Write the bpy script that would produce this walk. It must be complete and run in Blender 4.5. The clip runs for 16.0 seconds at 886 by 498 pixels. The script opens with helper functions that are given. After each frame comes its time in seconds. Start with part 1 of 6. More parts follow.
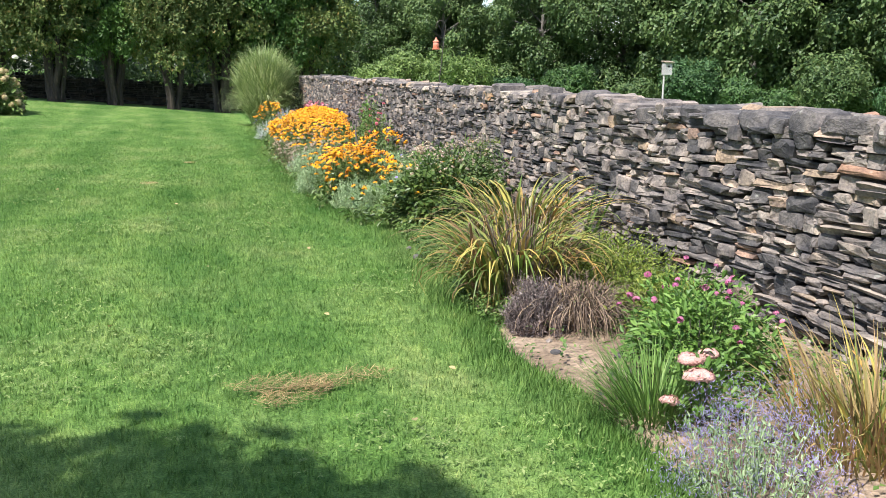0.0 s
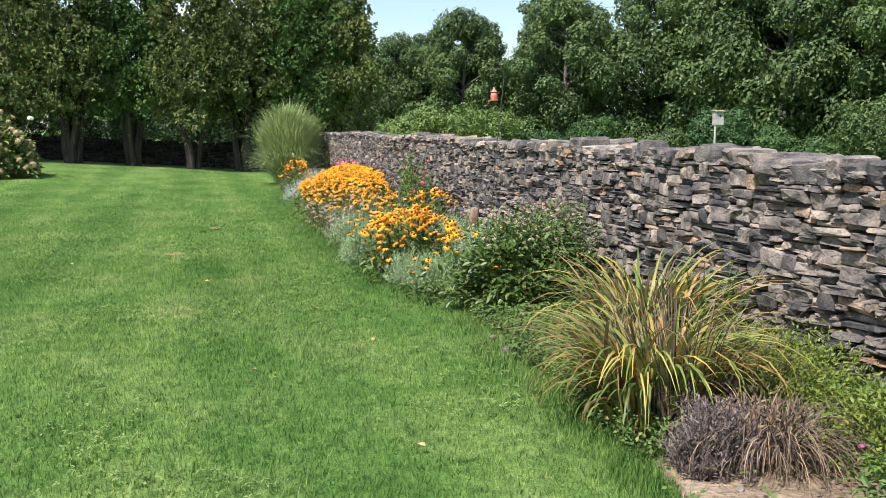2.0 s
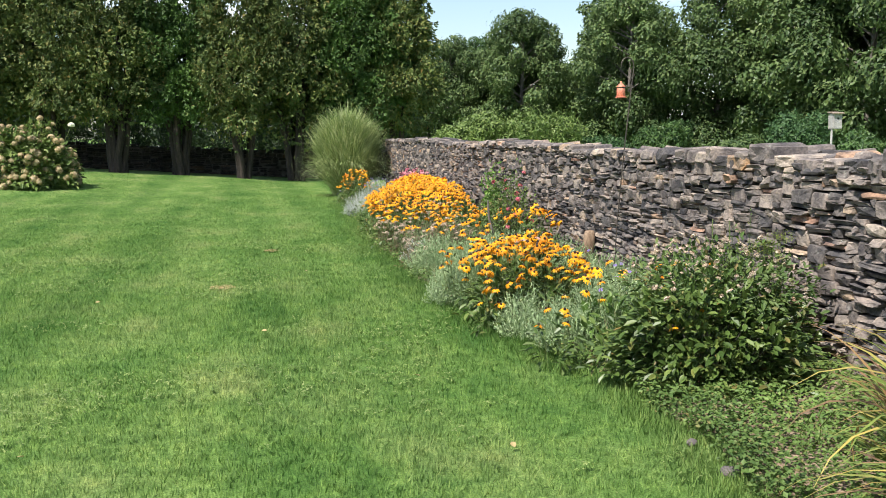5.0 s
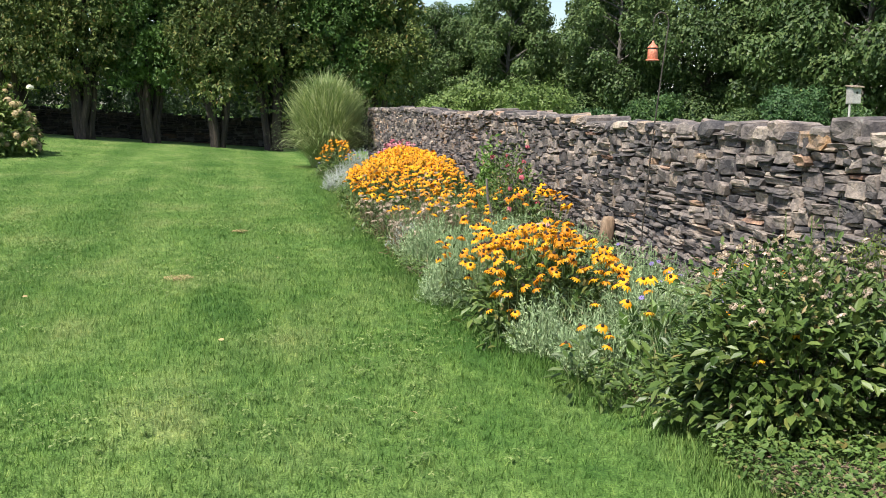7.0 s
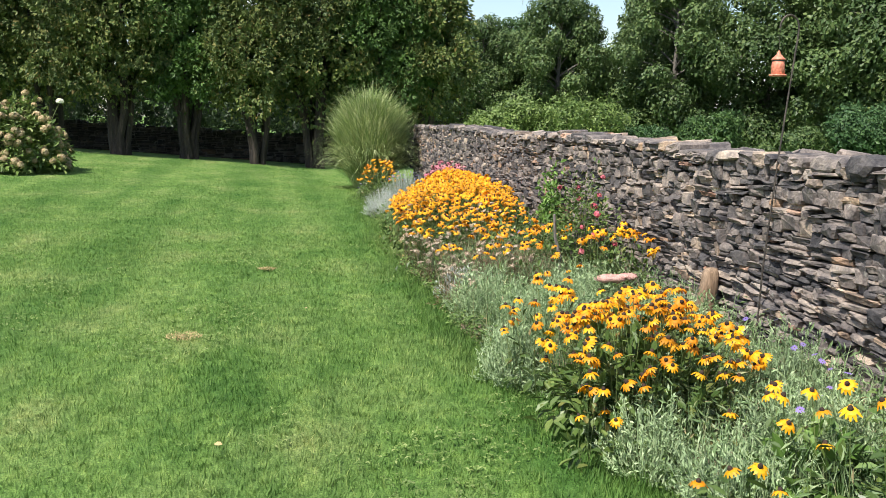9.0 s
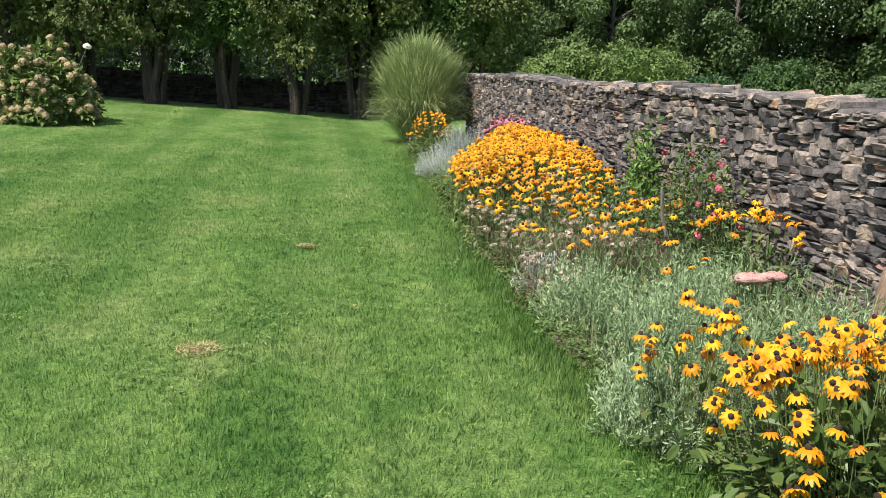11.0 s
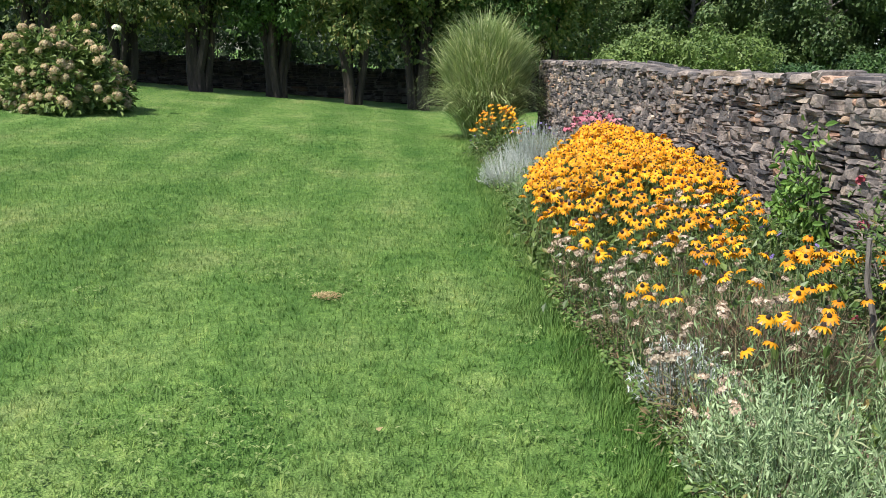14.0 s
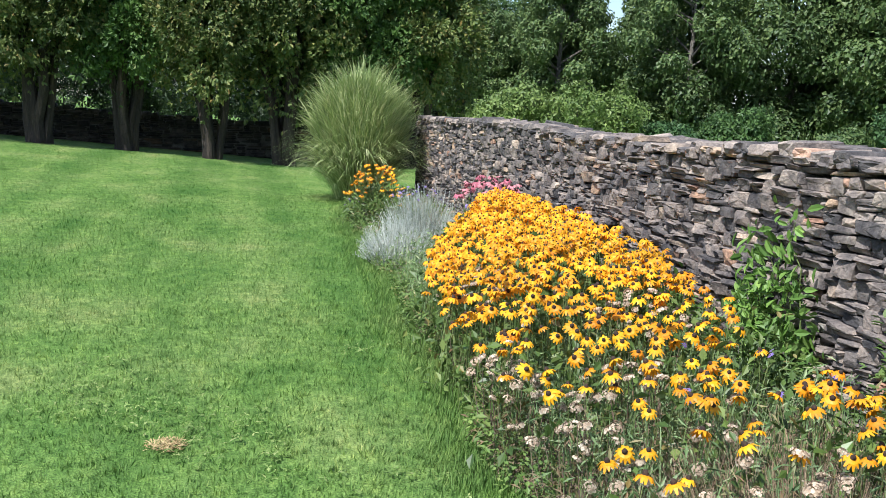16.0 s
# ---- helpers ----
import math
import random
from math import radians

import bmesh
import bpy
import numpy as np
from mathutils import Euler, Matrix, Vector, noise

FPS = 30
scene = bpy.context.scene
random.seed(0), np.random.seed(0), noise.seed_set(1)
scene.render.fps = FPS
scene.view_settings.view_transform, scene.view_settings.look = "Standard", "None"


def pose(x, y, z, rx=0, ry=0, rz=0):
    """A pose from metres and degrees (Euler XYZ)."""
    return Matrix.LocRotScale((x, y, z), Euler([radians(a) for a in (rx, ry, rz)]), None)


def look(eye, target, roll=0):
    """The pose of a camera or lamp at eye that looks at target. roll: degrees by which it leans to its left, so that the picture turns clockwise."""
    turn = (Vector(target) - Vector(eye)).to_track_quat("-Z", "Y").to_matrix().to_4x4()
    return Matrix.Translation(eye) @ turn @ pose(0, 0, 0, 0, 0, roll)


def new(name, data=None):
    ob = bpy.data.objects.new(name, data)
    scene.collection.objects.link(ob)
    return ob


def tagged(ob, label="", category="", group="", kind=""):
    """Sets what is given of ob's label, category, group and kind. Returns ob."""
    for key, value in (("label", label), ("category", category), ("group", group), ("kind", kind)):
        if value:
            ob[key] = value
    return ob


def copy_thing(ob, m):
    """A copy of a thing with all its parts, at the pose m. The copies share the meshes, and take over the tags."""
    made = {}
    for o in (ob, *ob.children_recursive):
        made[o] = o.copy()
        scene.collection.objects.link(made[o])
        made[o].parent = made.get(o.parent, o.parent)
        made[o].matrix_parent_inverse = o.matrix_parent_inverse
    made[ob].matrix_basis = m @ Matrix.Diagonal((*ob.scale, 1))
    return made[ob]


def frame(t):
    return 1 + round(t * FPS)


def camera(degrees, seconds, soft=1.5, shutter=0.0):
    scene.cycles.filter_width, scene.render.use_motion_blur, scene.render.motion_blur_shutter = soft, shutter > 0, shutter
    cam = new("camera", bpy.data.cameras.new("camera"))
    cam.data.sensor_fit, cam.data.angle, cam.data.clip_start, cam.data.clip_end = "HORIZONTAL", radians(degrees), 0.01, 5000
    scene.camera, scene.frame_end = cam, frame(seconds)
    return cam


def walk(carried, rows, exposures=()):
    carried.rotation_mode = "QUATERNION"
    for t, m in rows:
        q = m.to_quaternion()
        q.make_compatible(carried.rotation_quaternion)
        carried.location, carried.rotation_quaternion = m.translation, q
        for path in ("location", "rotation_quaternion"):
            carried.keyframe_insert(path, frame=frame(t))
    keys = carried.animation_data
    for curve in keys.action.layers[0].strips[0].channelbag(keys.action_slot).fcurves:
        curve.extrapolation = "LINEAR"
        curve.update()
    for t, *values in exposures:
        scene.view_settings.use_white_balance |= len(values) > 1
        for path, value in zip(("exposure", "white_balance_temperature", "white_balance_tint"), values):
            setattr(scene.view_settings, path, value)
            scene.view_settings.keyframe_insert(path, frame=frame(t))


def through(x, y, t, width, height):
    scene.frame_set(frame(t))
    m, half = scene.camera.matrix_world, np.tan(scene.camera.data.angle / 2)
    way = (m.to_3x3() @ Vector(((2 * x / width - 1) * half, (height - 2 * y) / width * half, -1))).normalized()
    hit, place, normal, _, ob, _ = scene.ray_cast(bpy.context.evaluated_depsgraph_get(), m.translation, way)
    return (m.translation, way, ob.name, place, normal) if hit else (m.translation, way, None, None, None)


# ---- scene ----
cam = camera(49.4, 16.0, 0.9)
PATH = [
    (0, (-0.019, 0.033, 1.471), (0.482, 1.935, 1.111), 0.5),
    (0.5, (-0.059, 0.416, 1.475), (0.42, 2.336, 1.187), 1.3),
    (1, (-0.116, 0.787, 1.488), (0.403, 2.703, 1.246), 0.7),
    (1.5, (-0.149, 1.165, 1.443), (0.364, 3.081, 1.186), 0.6),
    (2, (-0.172, 1.51, 1.467), (0.304, 3.436, 1.216), -0.5),
    (2.5, (-0.197, 1.963, 1.467), (0.273, 3.888, 1.2), -1.3),
    (3, (-0.143, 2.373, 1.464), (0.303, 4.302, 1.183), -0.3),
    (3.5, (-0.146, 2.714, 1.446), (0.31, 4.642, 1.173), 0.5),
    (4, (-0.189, 3.049, 1.47), (0.276, 4.978, 1.215), 0.8),
    (4.5, (-0.219, 3.386, 1.464), (0.145, 5.338, 1.222), -0.1),
    (4.7, (-0.227, 3.53, 1.459), (0.148, 5.481, 1.223), -0.5),
    (6.8, (-0.121, 4.938, 1.446), (0.299, 6.873, 1.167), -0.24),
    (7, (-0.087, 5.081, 1.425), (0.335, 7.013, 1.129), 0.16),
    (7.5, (0.011, 5.472, 1.436), (0.408, 7.405, 1.116), 0.36),
    (8, (0.035, 5.875, 1.475), (0.453, 7.808, 1.176), -0.24),
    (8.5, (0.088, 6.246, 1.469), (0.462, 8.191, 1.194), 0.36),
    (8.7, (0.101, 6.371, 1.485), (0.455, 8.322, 1.220), 0.46),
    (10.8, (0.072, 7.958, 1.493), (0.35, 9.905, 1.13), 0.5),
    (11, (0.103, 8.137, 1.487), (0.352, 10.086, 1.114), 0.7),
    (11.5, (0.2, 8.485, 1.48), (0.385, 10.44, 1.1), 1.3),
    (12, (0.238, 8.902, 1.487), (0.485, 10.854, 1.131), 0.7),
    (12.5, (0.298, 9.236, 1.475), (0.519, 11.195, 1.139), 0.4),
    (13, (0.339, 9.629, 1.46), (0.479, 11.594, 1.118), 0.8),
    (13.5, (0.325, 10.055, 1.453), (0.471, 12.01, 1.06), 0.7),
    (14, (0.312, 10.431, 1.447), (0.433, 12.387, 1.048), 1.0),
    (14.5, (0.284, 10.859, 1.472), (0.424, 12.829, 1.16), 0.0),
    (15, (0.288, 11.237, 1.48), (0.52, 13.203, 1.193), -0.5),
    (15.5, (0.337, 11.57, 1.483), (0.622, 13.527, 1.182), 1.2),
    (16, (0.305, 11.914, 1.484), (0.704, 13.853, 1.195), 2.0),
]
walk(cam, [(t, look(eye, target, roll)) for t, eye, target, roll in PATH],
     [(0.0, 1.0, 6200, 10), (1.0, 0.85, 6250, 10), (2.0, 0.75, 6300, 10), (4.5, 0.76, 6480, 10), (7.0, 0.7, 6500, 10), (8.0, 0.78, 6480, 10), (10.8, 0.6, 6480, 10),
      (12.0, 0.53, 6500, 10), (13.5, 0.53, 6450, 10), (14.5, 0.69, 6120, 10), (15.5, 0.8, 6050, 10), (16.0, 0.78, 5980, 10)])


# ---- light ----
SUN_FROM = Vector((-0.46, -0.40, 0.86)).normalized()
world = bpy.data.worlds.new("sky")
scene.world = world
world.use_nodes = True
wn, wl = world.node_tree.nodes, world.node_tree.links
sky = wn.new("ShaderNodeTexSky")
sky.sky_type, sky.sun_disc = "NISHITA", False
sky.sun_elevation = math.asin(SUN_FROM.z)
sky.sun_rotation = math.atan2(SUN_FROM.x, SUN_FROM.y) % (2 * math.pi)
wn["Background"].inputs["Strength"].default_value = 0.11
# thin fair-weather clouds
spot, puffs, veil, blend = wn.new("ShaderNodeTexCoord"), wn.new("ShaderNodeTexNoise"), wn.new("ShaderNodeValToRGB"), wn.new("ShaderNodeMix")
squash = wn.new("ShaderNodeMapping")
squash.inputs["Scale"].default_value = (1.0, 1.0, 4.5)
puffs.inputs["Scale"].default_value, puffs.inputs["Detail"].default_value = 3.2, 7
veil.color_ramp.elements[0].position, veil.color_ramp.elements[1].position = 0.54, 0.7
blend.data_type = "RGBA"
blend.inputs[7].default_value = (8.5, 8.7, 9.0, 1)
wl.new(spot.outputs["Generated"], squash.inputs["Vector"])
wl.new(squash.outputs["Vector"], puffs.inputs["Vector"])
wl.new(puffs.outputs["Fac"], veil.inputs["Fac"])
wl.new(veil.outputs["Color"], blend.inputs[0])
wl.new(sky.outputs["Color"], blend.inputs[6])
wl.new(blend.outputs[2], wn["Background"].inputs["Color"])
sun = new("sun", bpy.data.lights.new("sun", "SUN"))
sun.data.energy, sun.data.angle, sun.data.color = 4.6, radians(0.55), (1.0, 0.95, 0.86)
sun.matrix_world = look(SUN_FROM * 60, (0, 0, 0))


# ---- materials ----
def nodes_of(name):
    m = bpy.data.materials.new(name)
    m.use_nodes = True
    n, l = m.node_tree.nodes, m.node_tree.links
    return m, n, l, n["Principled BSDF"]


def ramp(n, stops):
    r = n.new("ShaderNodeValToRGB")
    while len(r.color_ramp.elements) < len(stops):
        r.color_ramp.elements.new(1.0)
    for e, (p, c) in zip(r.color_ramp.elements, stops):
        e.position, e.color = p, (*c, 1)
    return r


def noise_tex(n, l, vector, scale, detail=4, stretch=None):
    t = n.new("ShaderNodeTexNoise")
    t.inputs["Scale"].default_value, t.inputs["Detail"].default_value = scale, detail
    if stretch:
        k = n.new("ShaderNodeMapping")
        k.inputs["Scale"].default_value = stretch
        l.new(vector, k.inputs["Vector"])
        vector = k.outputs["Vector"]
    l.new(vector, t.inputs["Vector"])
    return t


def mix_rgb(n, l, kind, fac, a, b):
    x = n.new("ShaderNodeMix")
    x.data_type, x.blend_type = "RGBA", kind
    for sock, v in ((x.inputs[0], fac), (x.inputs[6], a), (x.inputs[7], b)):
        if hasattr(v, "is_linked"):
            l.new(v, sock)
        elif isinstance(v, tuple):
            sock.default_value = (*v, 1)
        else:
            sock.default_value = v
    return x.outputs[2]


def bumped(n, l, p, height, strength, distance):
    b = n.new("ShaderNodeBump")
    b.inputs["Strength"].default_value, b.inputs["Distance"].default_value = strength, distance
    l.new(height, b.inputs["Height"])
    l.new(b.outputs["Normal"], p.inputs["Normal"])


def leaf_mat(name, stops, rough=0.5, patch=0.7, through=0.25, piece=False):
    """Foliage or petals: the shade changes leaf by leaf and in wide patches; some light passes through."""
    m, n, l, p = nodes_of(name)
    geo = n.new("ShaderNodeNewGeometry")
    where = geo.outputs["Position"]
    rnd = n.new("ShaderNodeObjectInfo").outputs["Random"] if piece else geo.outputs["Random Per Island"]
    r = ramp(n, stops)
    l.new(rnd, r.inputs["Fac"])
    big = noise_tex(n, l, where, patch, 3)
    g = ramp(n, [(0.3, (0.62, 0.66, 0.6)), (0.7, (1.25, 1.2, 1.1))])
    l.new(big.outputs["Fac"], g.inputs["Fac"])
    col = mix_rgb(n, l, "MULTIPLY", 1.0, r.outputs["Color"], g.outputs["Color"])
    l.new(col, p.inputs["Base Color"])
    p.inputs["Roughness"].default_value = rough
    p.inputs["Specular IOR Level"].default_value = 0.35
    if through > 0:
        tr = n.new("ShaderNodeBsdfTranslucent")
        l.new(col, tr.inputs["Color"])
        mx = n.new("ShaderNodeMixShader")
        mx.inputs["Fac"].default_value = through
        l.new(p.outputs[0], mx.inputs[1])
        l.new(tr.outputs[0], mx.inputs[2])
        l.new(mx.outputs[0], n["Material Output"].inputs["Surface"])
    return m


def grass_colour(n, l, where):
    """Lawn colour in the plan: mown bands along the walk, dry patches, clover-dark spots."""
    bands = noise_tex(n, l, where, 1.0, 2, (1.5, 0.05, 0.0))
    blot = noise_tex(n, l, where, 1.3, 5, (1.0, 0.55, 0.0))
    fine = noise_tex(n, l, where, 7.0, 5, (1.0, 0.8, 0.0))
    a = ramp(n, [(0.28, (0.088, 0.186, 0.042)), (0.45, (0.136, 0.242, 0.062)), (0.6, (0.174, 0.270, 0.082)), (0.74, (0.246, 0.306, 0.118))])
    l.new(blot.outputs["Fac"], a.inputs["Fac"])
    b = ramp(n, [(0.36, (0.76, 0.84, 0.76)), (0.64, (1.2, 1.13, 1.16))])
    l.new(bands.outputs["Fac"], b.inputs["Fac"])
    c = ramp(n, [(0.3, (0.68, 0.76, 0.68)), (0.5, (0.97, 0.98, 0.96)), (0.72, (1.34, 1.22, 1.2))])
    l.new(fine.outputs["Fac"], c.inputs["Fac"])
    col = mix_rgb(n, l, "MULTIPLY", 1.0, a.outputs["Color"], b.outputs["Color"])
    tufts = noise_tex(n, l, where, 26.0, 3, (1.0, 0.7, 0.0))
    d = ramp(n, [(0.34, (0.7, 0.76, 0.68)), (0.5, (1.0, 1.0, 1.0)), (0.66, (1.32, 1.22, 1.25))])
    l.new(tufts.outputs["Fac"], d.inputs["Fac"])
    col = mix_rgb(n, l, "MULTIPLY", 1.0, col, d.outputs["Color"])
    return mix_rgb(n, l, "MULTIPLY", 1.0, col, c.outputs["Color"])


def make_ground_mat():
    m, n, l, p = nodes_of("lawn_turf")
    where = n.new("ShaderNodeNewGeometry").outputs["Position"]
    col = grass_colour(n, l, where)
    grit = noise_tex(n, l, where, 90.0, 3)
    g = ramp(n, [(0.3, (0.45, 0.5, 0.4)), (0.62, (1.1, 1.1, 1.05))])
    l.new(grit.outputs["Fac"], g.inputs["Fac"])
    l.new(mix_rgb(n, l, "MULTIPLY", 1.0, col, g.outputs["Color"]), p.inputs["Base Color"])
    p.inputs["Roughness"].default_value = 0.85
    p.inputs["Specular IOR Level"].default_value = 0.15
    bumped(n, l, p, grit.outputs["Fac"], 0.8, 0.03)
    return m


def make_blade_mat():
    m, n, l, p = nodes_of("grass_blade")
    geo = n.new("ShaderNodeNewGeometry")
    col = grass_colour(n, l, geo.outputs["Position"])
    r = ramp(n, [(0.0, (0.68, 0.74, 0.62)), (0.6, (1.02, 1.03, 0.98)), (0.9, (1.22, 1.16, 1.12)), (1.0, (1.7, 1.35, 1.5))])
    l.new(geo.outputs["Random Per Island"], r.inputs["Fac"])
    col = mix_rgb(n, l, "MULTIPLY", 1.0, col, r.outputs["Color"])
    l.new(col, p.inputs["Base Color"])
    p.inputs["Roughness"].default_value = 0.6
    p.inputs["Specular IOR Level"].default_value = 0.22
    tr = n.new("ShaderNodeBsdfTranslucent")
    l.new(col, tr.inputs["Color"])
    mx = n.new("ShaderNodeMixShader")
    mx.inputs["Fac"].default_value = 0.3
    l.new(p.outputs[0], mx.inputs[1])
    l.new(tr.outputs[0], mx.inputs[2])
    l.new(mx.outputs[0], n["Material Output"].inputs["Surface"])
    return m


def make_stone_mat(name, piece, brightness=1.0):
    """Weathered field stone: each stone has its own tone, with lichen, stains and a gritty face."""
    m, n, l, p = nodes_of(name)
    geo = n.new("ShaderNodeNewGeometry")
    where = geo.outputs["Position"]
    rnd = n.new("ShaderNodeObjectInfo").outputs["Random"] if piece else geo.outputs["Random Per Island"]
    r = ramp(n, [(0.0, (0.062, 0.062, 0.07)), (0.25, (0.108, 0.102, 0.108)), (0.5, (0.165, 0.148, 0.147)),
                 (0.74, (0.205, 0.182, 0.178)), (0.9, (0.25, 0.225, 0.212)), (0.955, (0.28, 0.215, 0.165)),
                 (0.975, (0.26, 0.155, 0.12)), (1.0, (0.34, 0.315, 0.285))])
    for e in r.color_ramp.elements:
        e.color = (e.color[0] * brightness, e.color[1] * brightness * 0.985, e.color[2] * brightness * 0.93, 1)
    l.new(rnd, r.inputs["Fac"])
    stain = noise_tex(n, l, where, 8.0, 6)
    s = ramp(n, [(0.33, (0.48, 0.48, 0.52)), (0.5, (1.0, 0.97, 0.95)), (0.66, (1.55, 1.45, 1.34))])
    l.new(stain.outputs["Fac"], s.inputs["Fac"])
    col = mix_rgb(n, l, "MULTIPLY", 1.0, r.outputs["Color"], s.outputs["Color"])
    grain = noise_tex(n, l, where, 60.0, 6, (1.0, 0.85, 1.2))
    g = ramp(n, [(0.3, (0.62, 0.62, 0.64)), (0.7, (1.3, 1.28, 1.25))])
    l.new(grain.outputs["Fac"], g.inputs["Fac"])
    col = mix_rgb(n, l, "MULTIPLY", 0.85, col, g.outputs["Color"])
    lich = noise_tex(n, l, where, 17.0, 3)
    k = ramp(n, [(0.66, (0, 0, 0)), (0.75, (0.4, 0.4, 0.4))])
    l.new(lich.outputs["Fac"], k.inputs["Fac"])
    col = mix_rgb(n, l, "MIX", k.outputs["Color"], col, (0.42, 0.42, 0.37))
    l.new(col, p.inputs["Base Color"])
    p.inputs["Roughness"].default_value = 0.9
    p.inputs["Specular IOR Level"].default_value = 0.25
    bumped(n, l, p, grain.outputs["Fac"], 0.8, 0.009)
    return m


def rough_mat(name, stops, scale, grain_scale, rough=0.85, bump=0.6, depth=0.01, metal=0.0, stretch=None):
    m, n, l, p = nodes_of(name)
    where = n.new("ShaderNodeNewGeometry").outputs["Position"]
    a = noise_tex(n, l, where, scale, 5, stretch)
    r = ramp(n, stops)
    l.new(a.outputs["Fac"], r.inputs["Fac"])
    b = noise_tex(n, l, where, grain_scale, 4, stretch)
    g = ramp(n, [(0.3, (0.6, 0.6, 0.6)), (0.7, (1.25, 1.25, 1.25))])
    l.new(b.outputs["Fac"], g.inputs["Fac"])
    l.new(mix_rgb(n, l, "MULTIPLY", 1.0, r.outputs["Color"], g.outputs["Color"]), p.inputs["Base Color"])
    p.inputs["Roughness"].default_value, p.inputs["Metallic"].default_value = rough, metal
    bumped(n, l, p, b.outputs["Fac"], bump, depth)
    return m


TURF = make_ground_mat()
BLADE = make_blade_mat()
STONE_PIECE = make_stone_mat("field_stone", True, 1.08)
STONE_MASS = make_stone_mat("field_stone_mass", False, 1.08)
# same field stone at 0.3 of its colour: the cedars' shade painted in
SHADED_STONE = make_stone_mat("shaded_field_stone", False, 0.3)
RUST_STONE = rough_mat("rust_stained_stone", [(0.35, (0.20, 0.17, 0.155)), (0.55, (0.29, 0.19, 0.115)), (0.75, (0.42, 0.23, 0.10))], 9, 60, 0.9, 0.8, 0.01)
STONE_CORE = rough_mat("wall_core", [(0.3, (0.06, 0.055, 0.05)), (0.7, (0.16, 0.15, 0.135))], 6, 40)
SOIL = rough_mat("bed_soil", [(0.3, (0.10, 0.07, 0.05)), (0.5, (0.22, 0.155, 0.105)), (0.7, (0.38, 0.285, 0.205))], 2.2, 30, 0.95, 1.0, 0.03)
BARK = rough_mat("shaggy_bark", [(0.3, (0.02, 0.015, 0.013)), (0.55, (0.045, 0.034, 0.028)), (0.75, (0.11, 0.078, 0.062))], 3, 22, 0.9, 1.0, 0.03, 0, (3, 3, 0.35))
GREY_BARK = rough_mat("grey_bark", [(0.3, (0.09, 0.08, 0.07)), (0.7, (0.2, 0.18, 0.16))], 3, 20, 0.9, 0.8, 0.02, 0, (2, 2, 0.4))
WOODS_A = leaf_mat("maple_leaves", [(0, (0.038, 0.082, 0.028)), (0.5, (0.062, 0.126, 0.039)), (1, (0.105, 0.18, 0.054))], 0.5, 0.25)
WOODS_B = leaf_mat("ash_leaves", [(0, (0.05, 0.092, 0.032)), (0.5, (0.085, 0.143, 0.047)), (1, (0.145, 0.2, 0.071))], 0.5, 0.25)
WOODS_C = leaf_mat("oak_leaves", [(0, (0.035, 0.08, 0.033)), (0.5, (0.052, 0.115, 0.042)), (1, (0.085, 0.16, 0.055))], 0.5, 0.25)
# leaf colour darkened to carry the shade seen between the cedar trunks
SHADED_HEDGE = leaf_mat("shaded_hedge_leaves", [(0, (0.022, 0.04, 0.022)), (0.5, (0.034, 0.058, 0.03)), (1, (0.055, 0.082, 0.042))], 0.5, 0.4)
BRIGHT = leaf_mat("thicket_leaves", [(0, (0.09, 0.15, 0.04)), (0.5, (0.155, 0.235, 0.065)), (1, (0.23, 0.31, 0.1))], 0.5, 0.5)
CLOVER = leaf_mat("clover_leaves", [(0, (0.12, 0.20, 0.05)), (0.6, (0.19, 0.28, 0.08)), (1, (0.30, 0.36, 0.15))], 0.6, 2.0, 0.25)
CEDAR = leaf_mat("cedar_sprays", [(0, (0.05, 0.086, 0.026)), (0.35, (0.088, 0.132, 0.037)), (0.75, (0.138, 0.176, 0.05)), (0.95, (0.19, 0.20, 0.062)), (1, (0.25, 0.18, 0.065))], 0.6, 0.5, 0.15)
CEDAR_GREEN = leaf_mat("cedar_sprays_green", [(0, (0.035, 0.08, 0.02)), (0.5, (0.065, 0.13, 0.028)), (1, (0.10, 0.18, 0.04))], 0.6, 0.5, 0.15)


# ---- building with many small pieces ----
rng = np.random.default_rng(7)


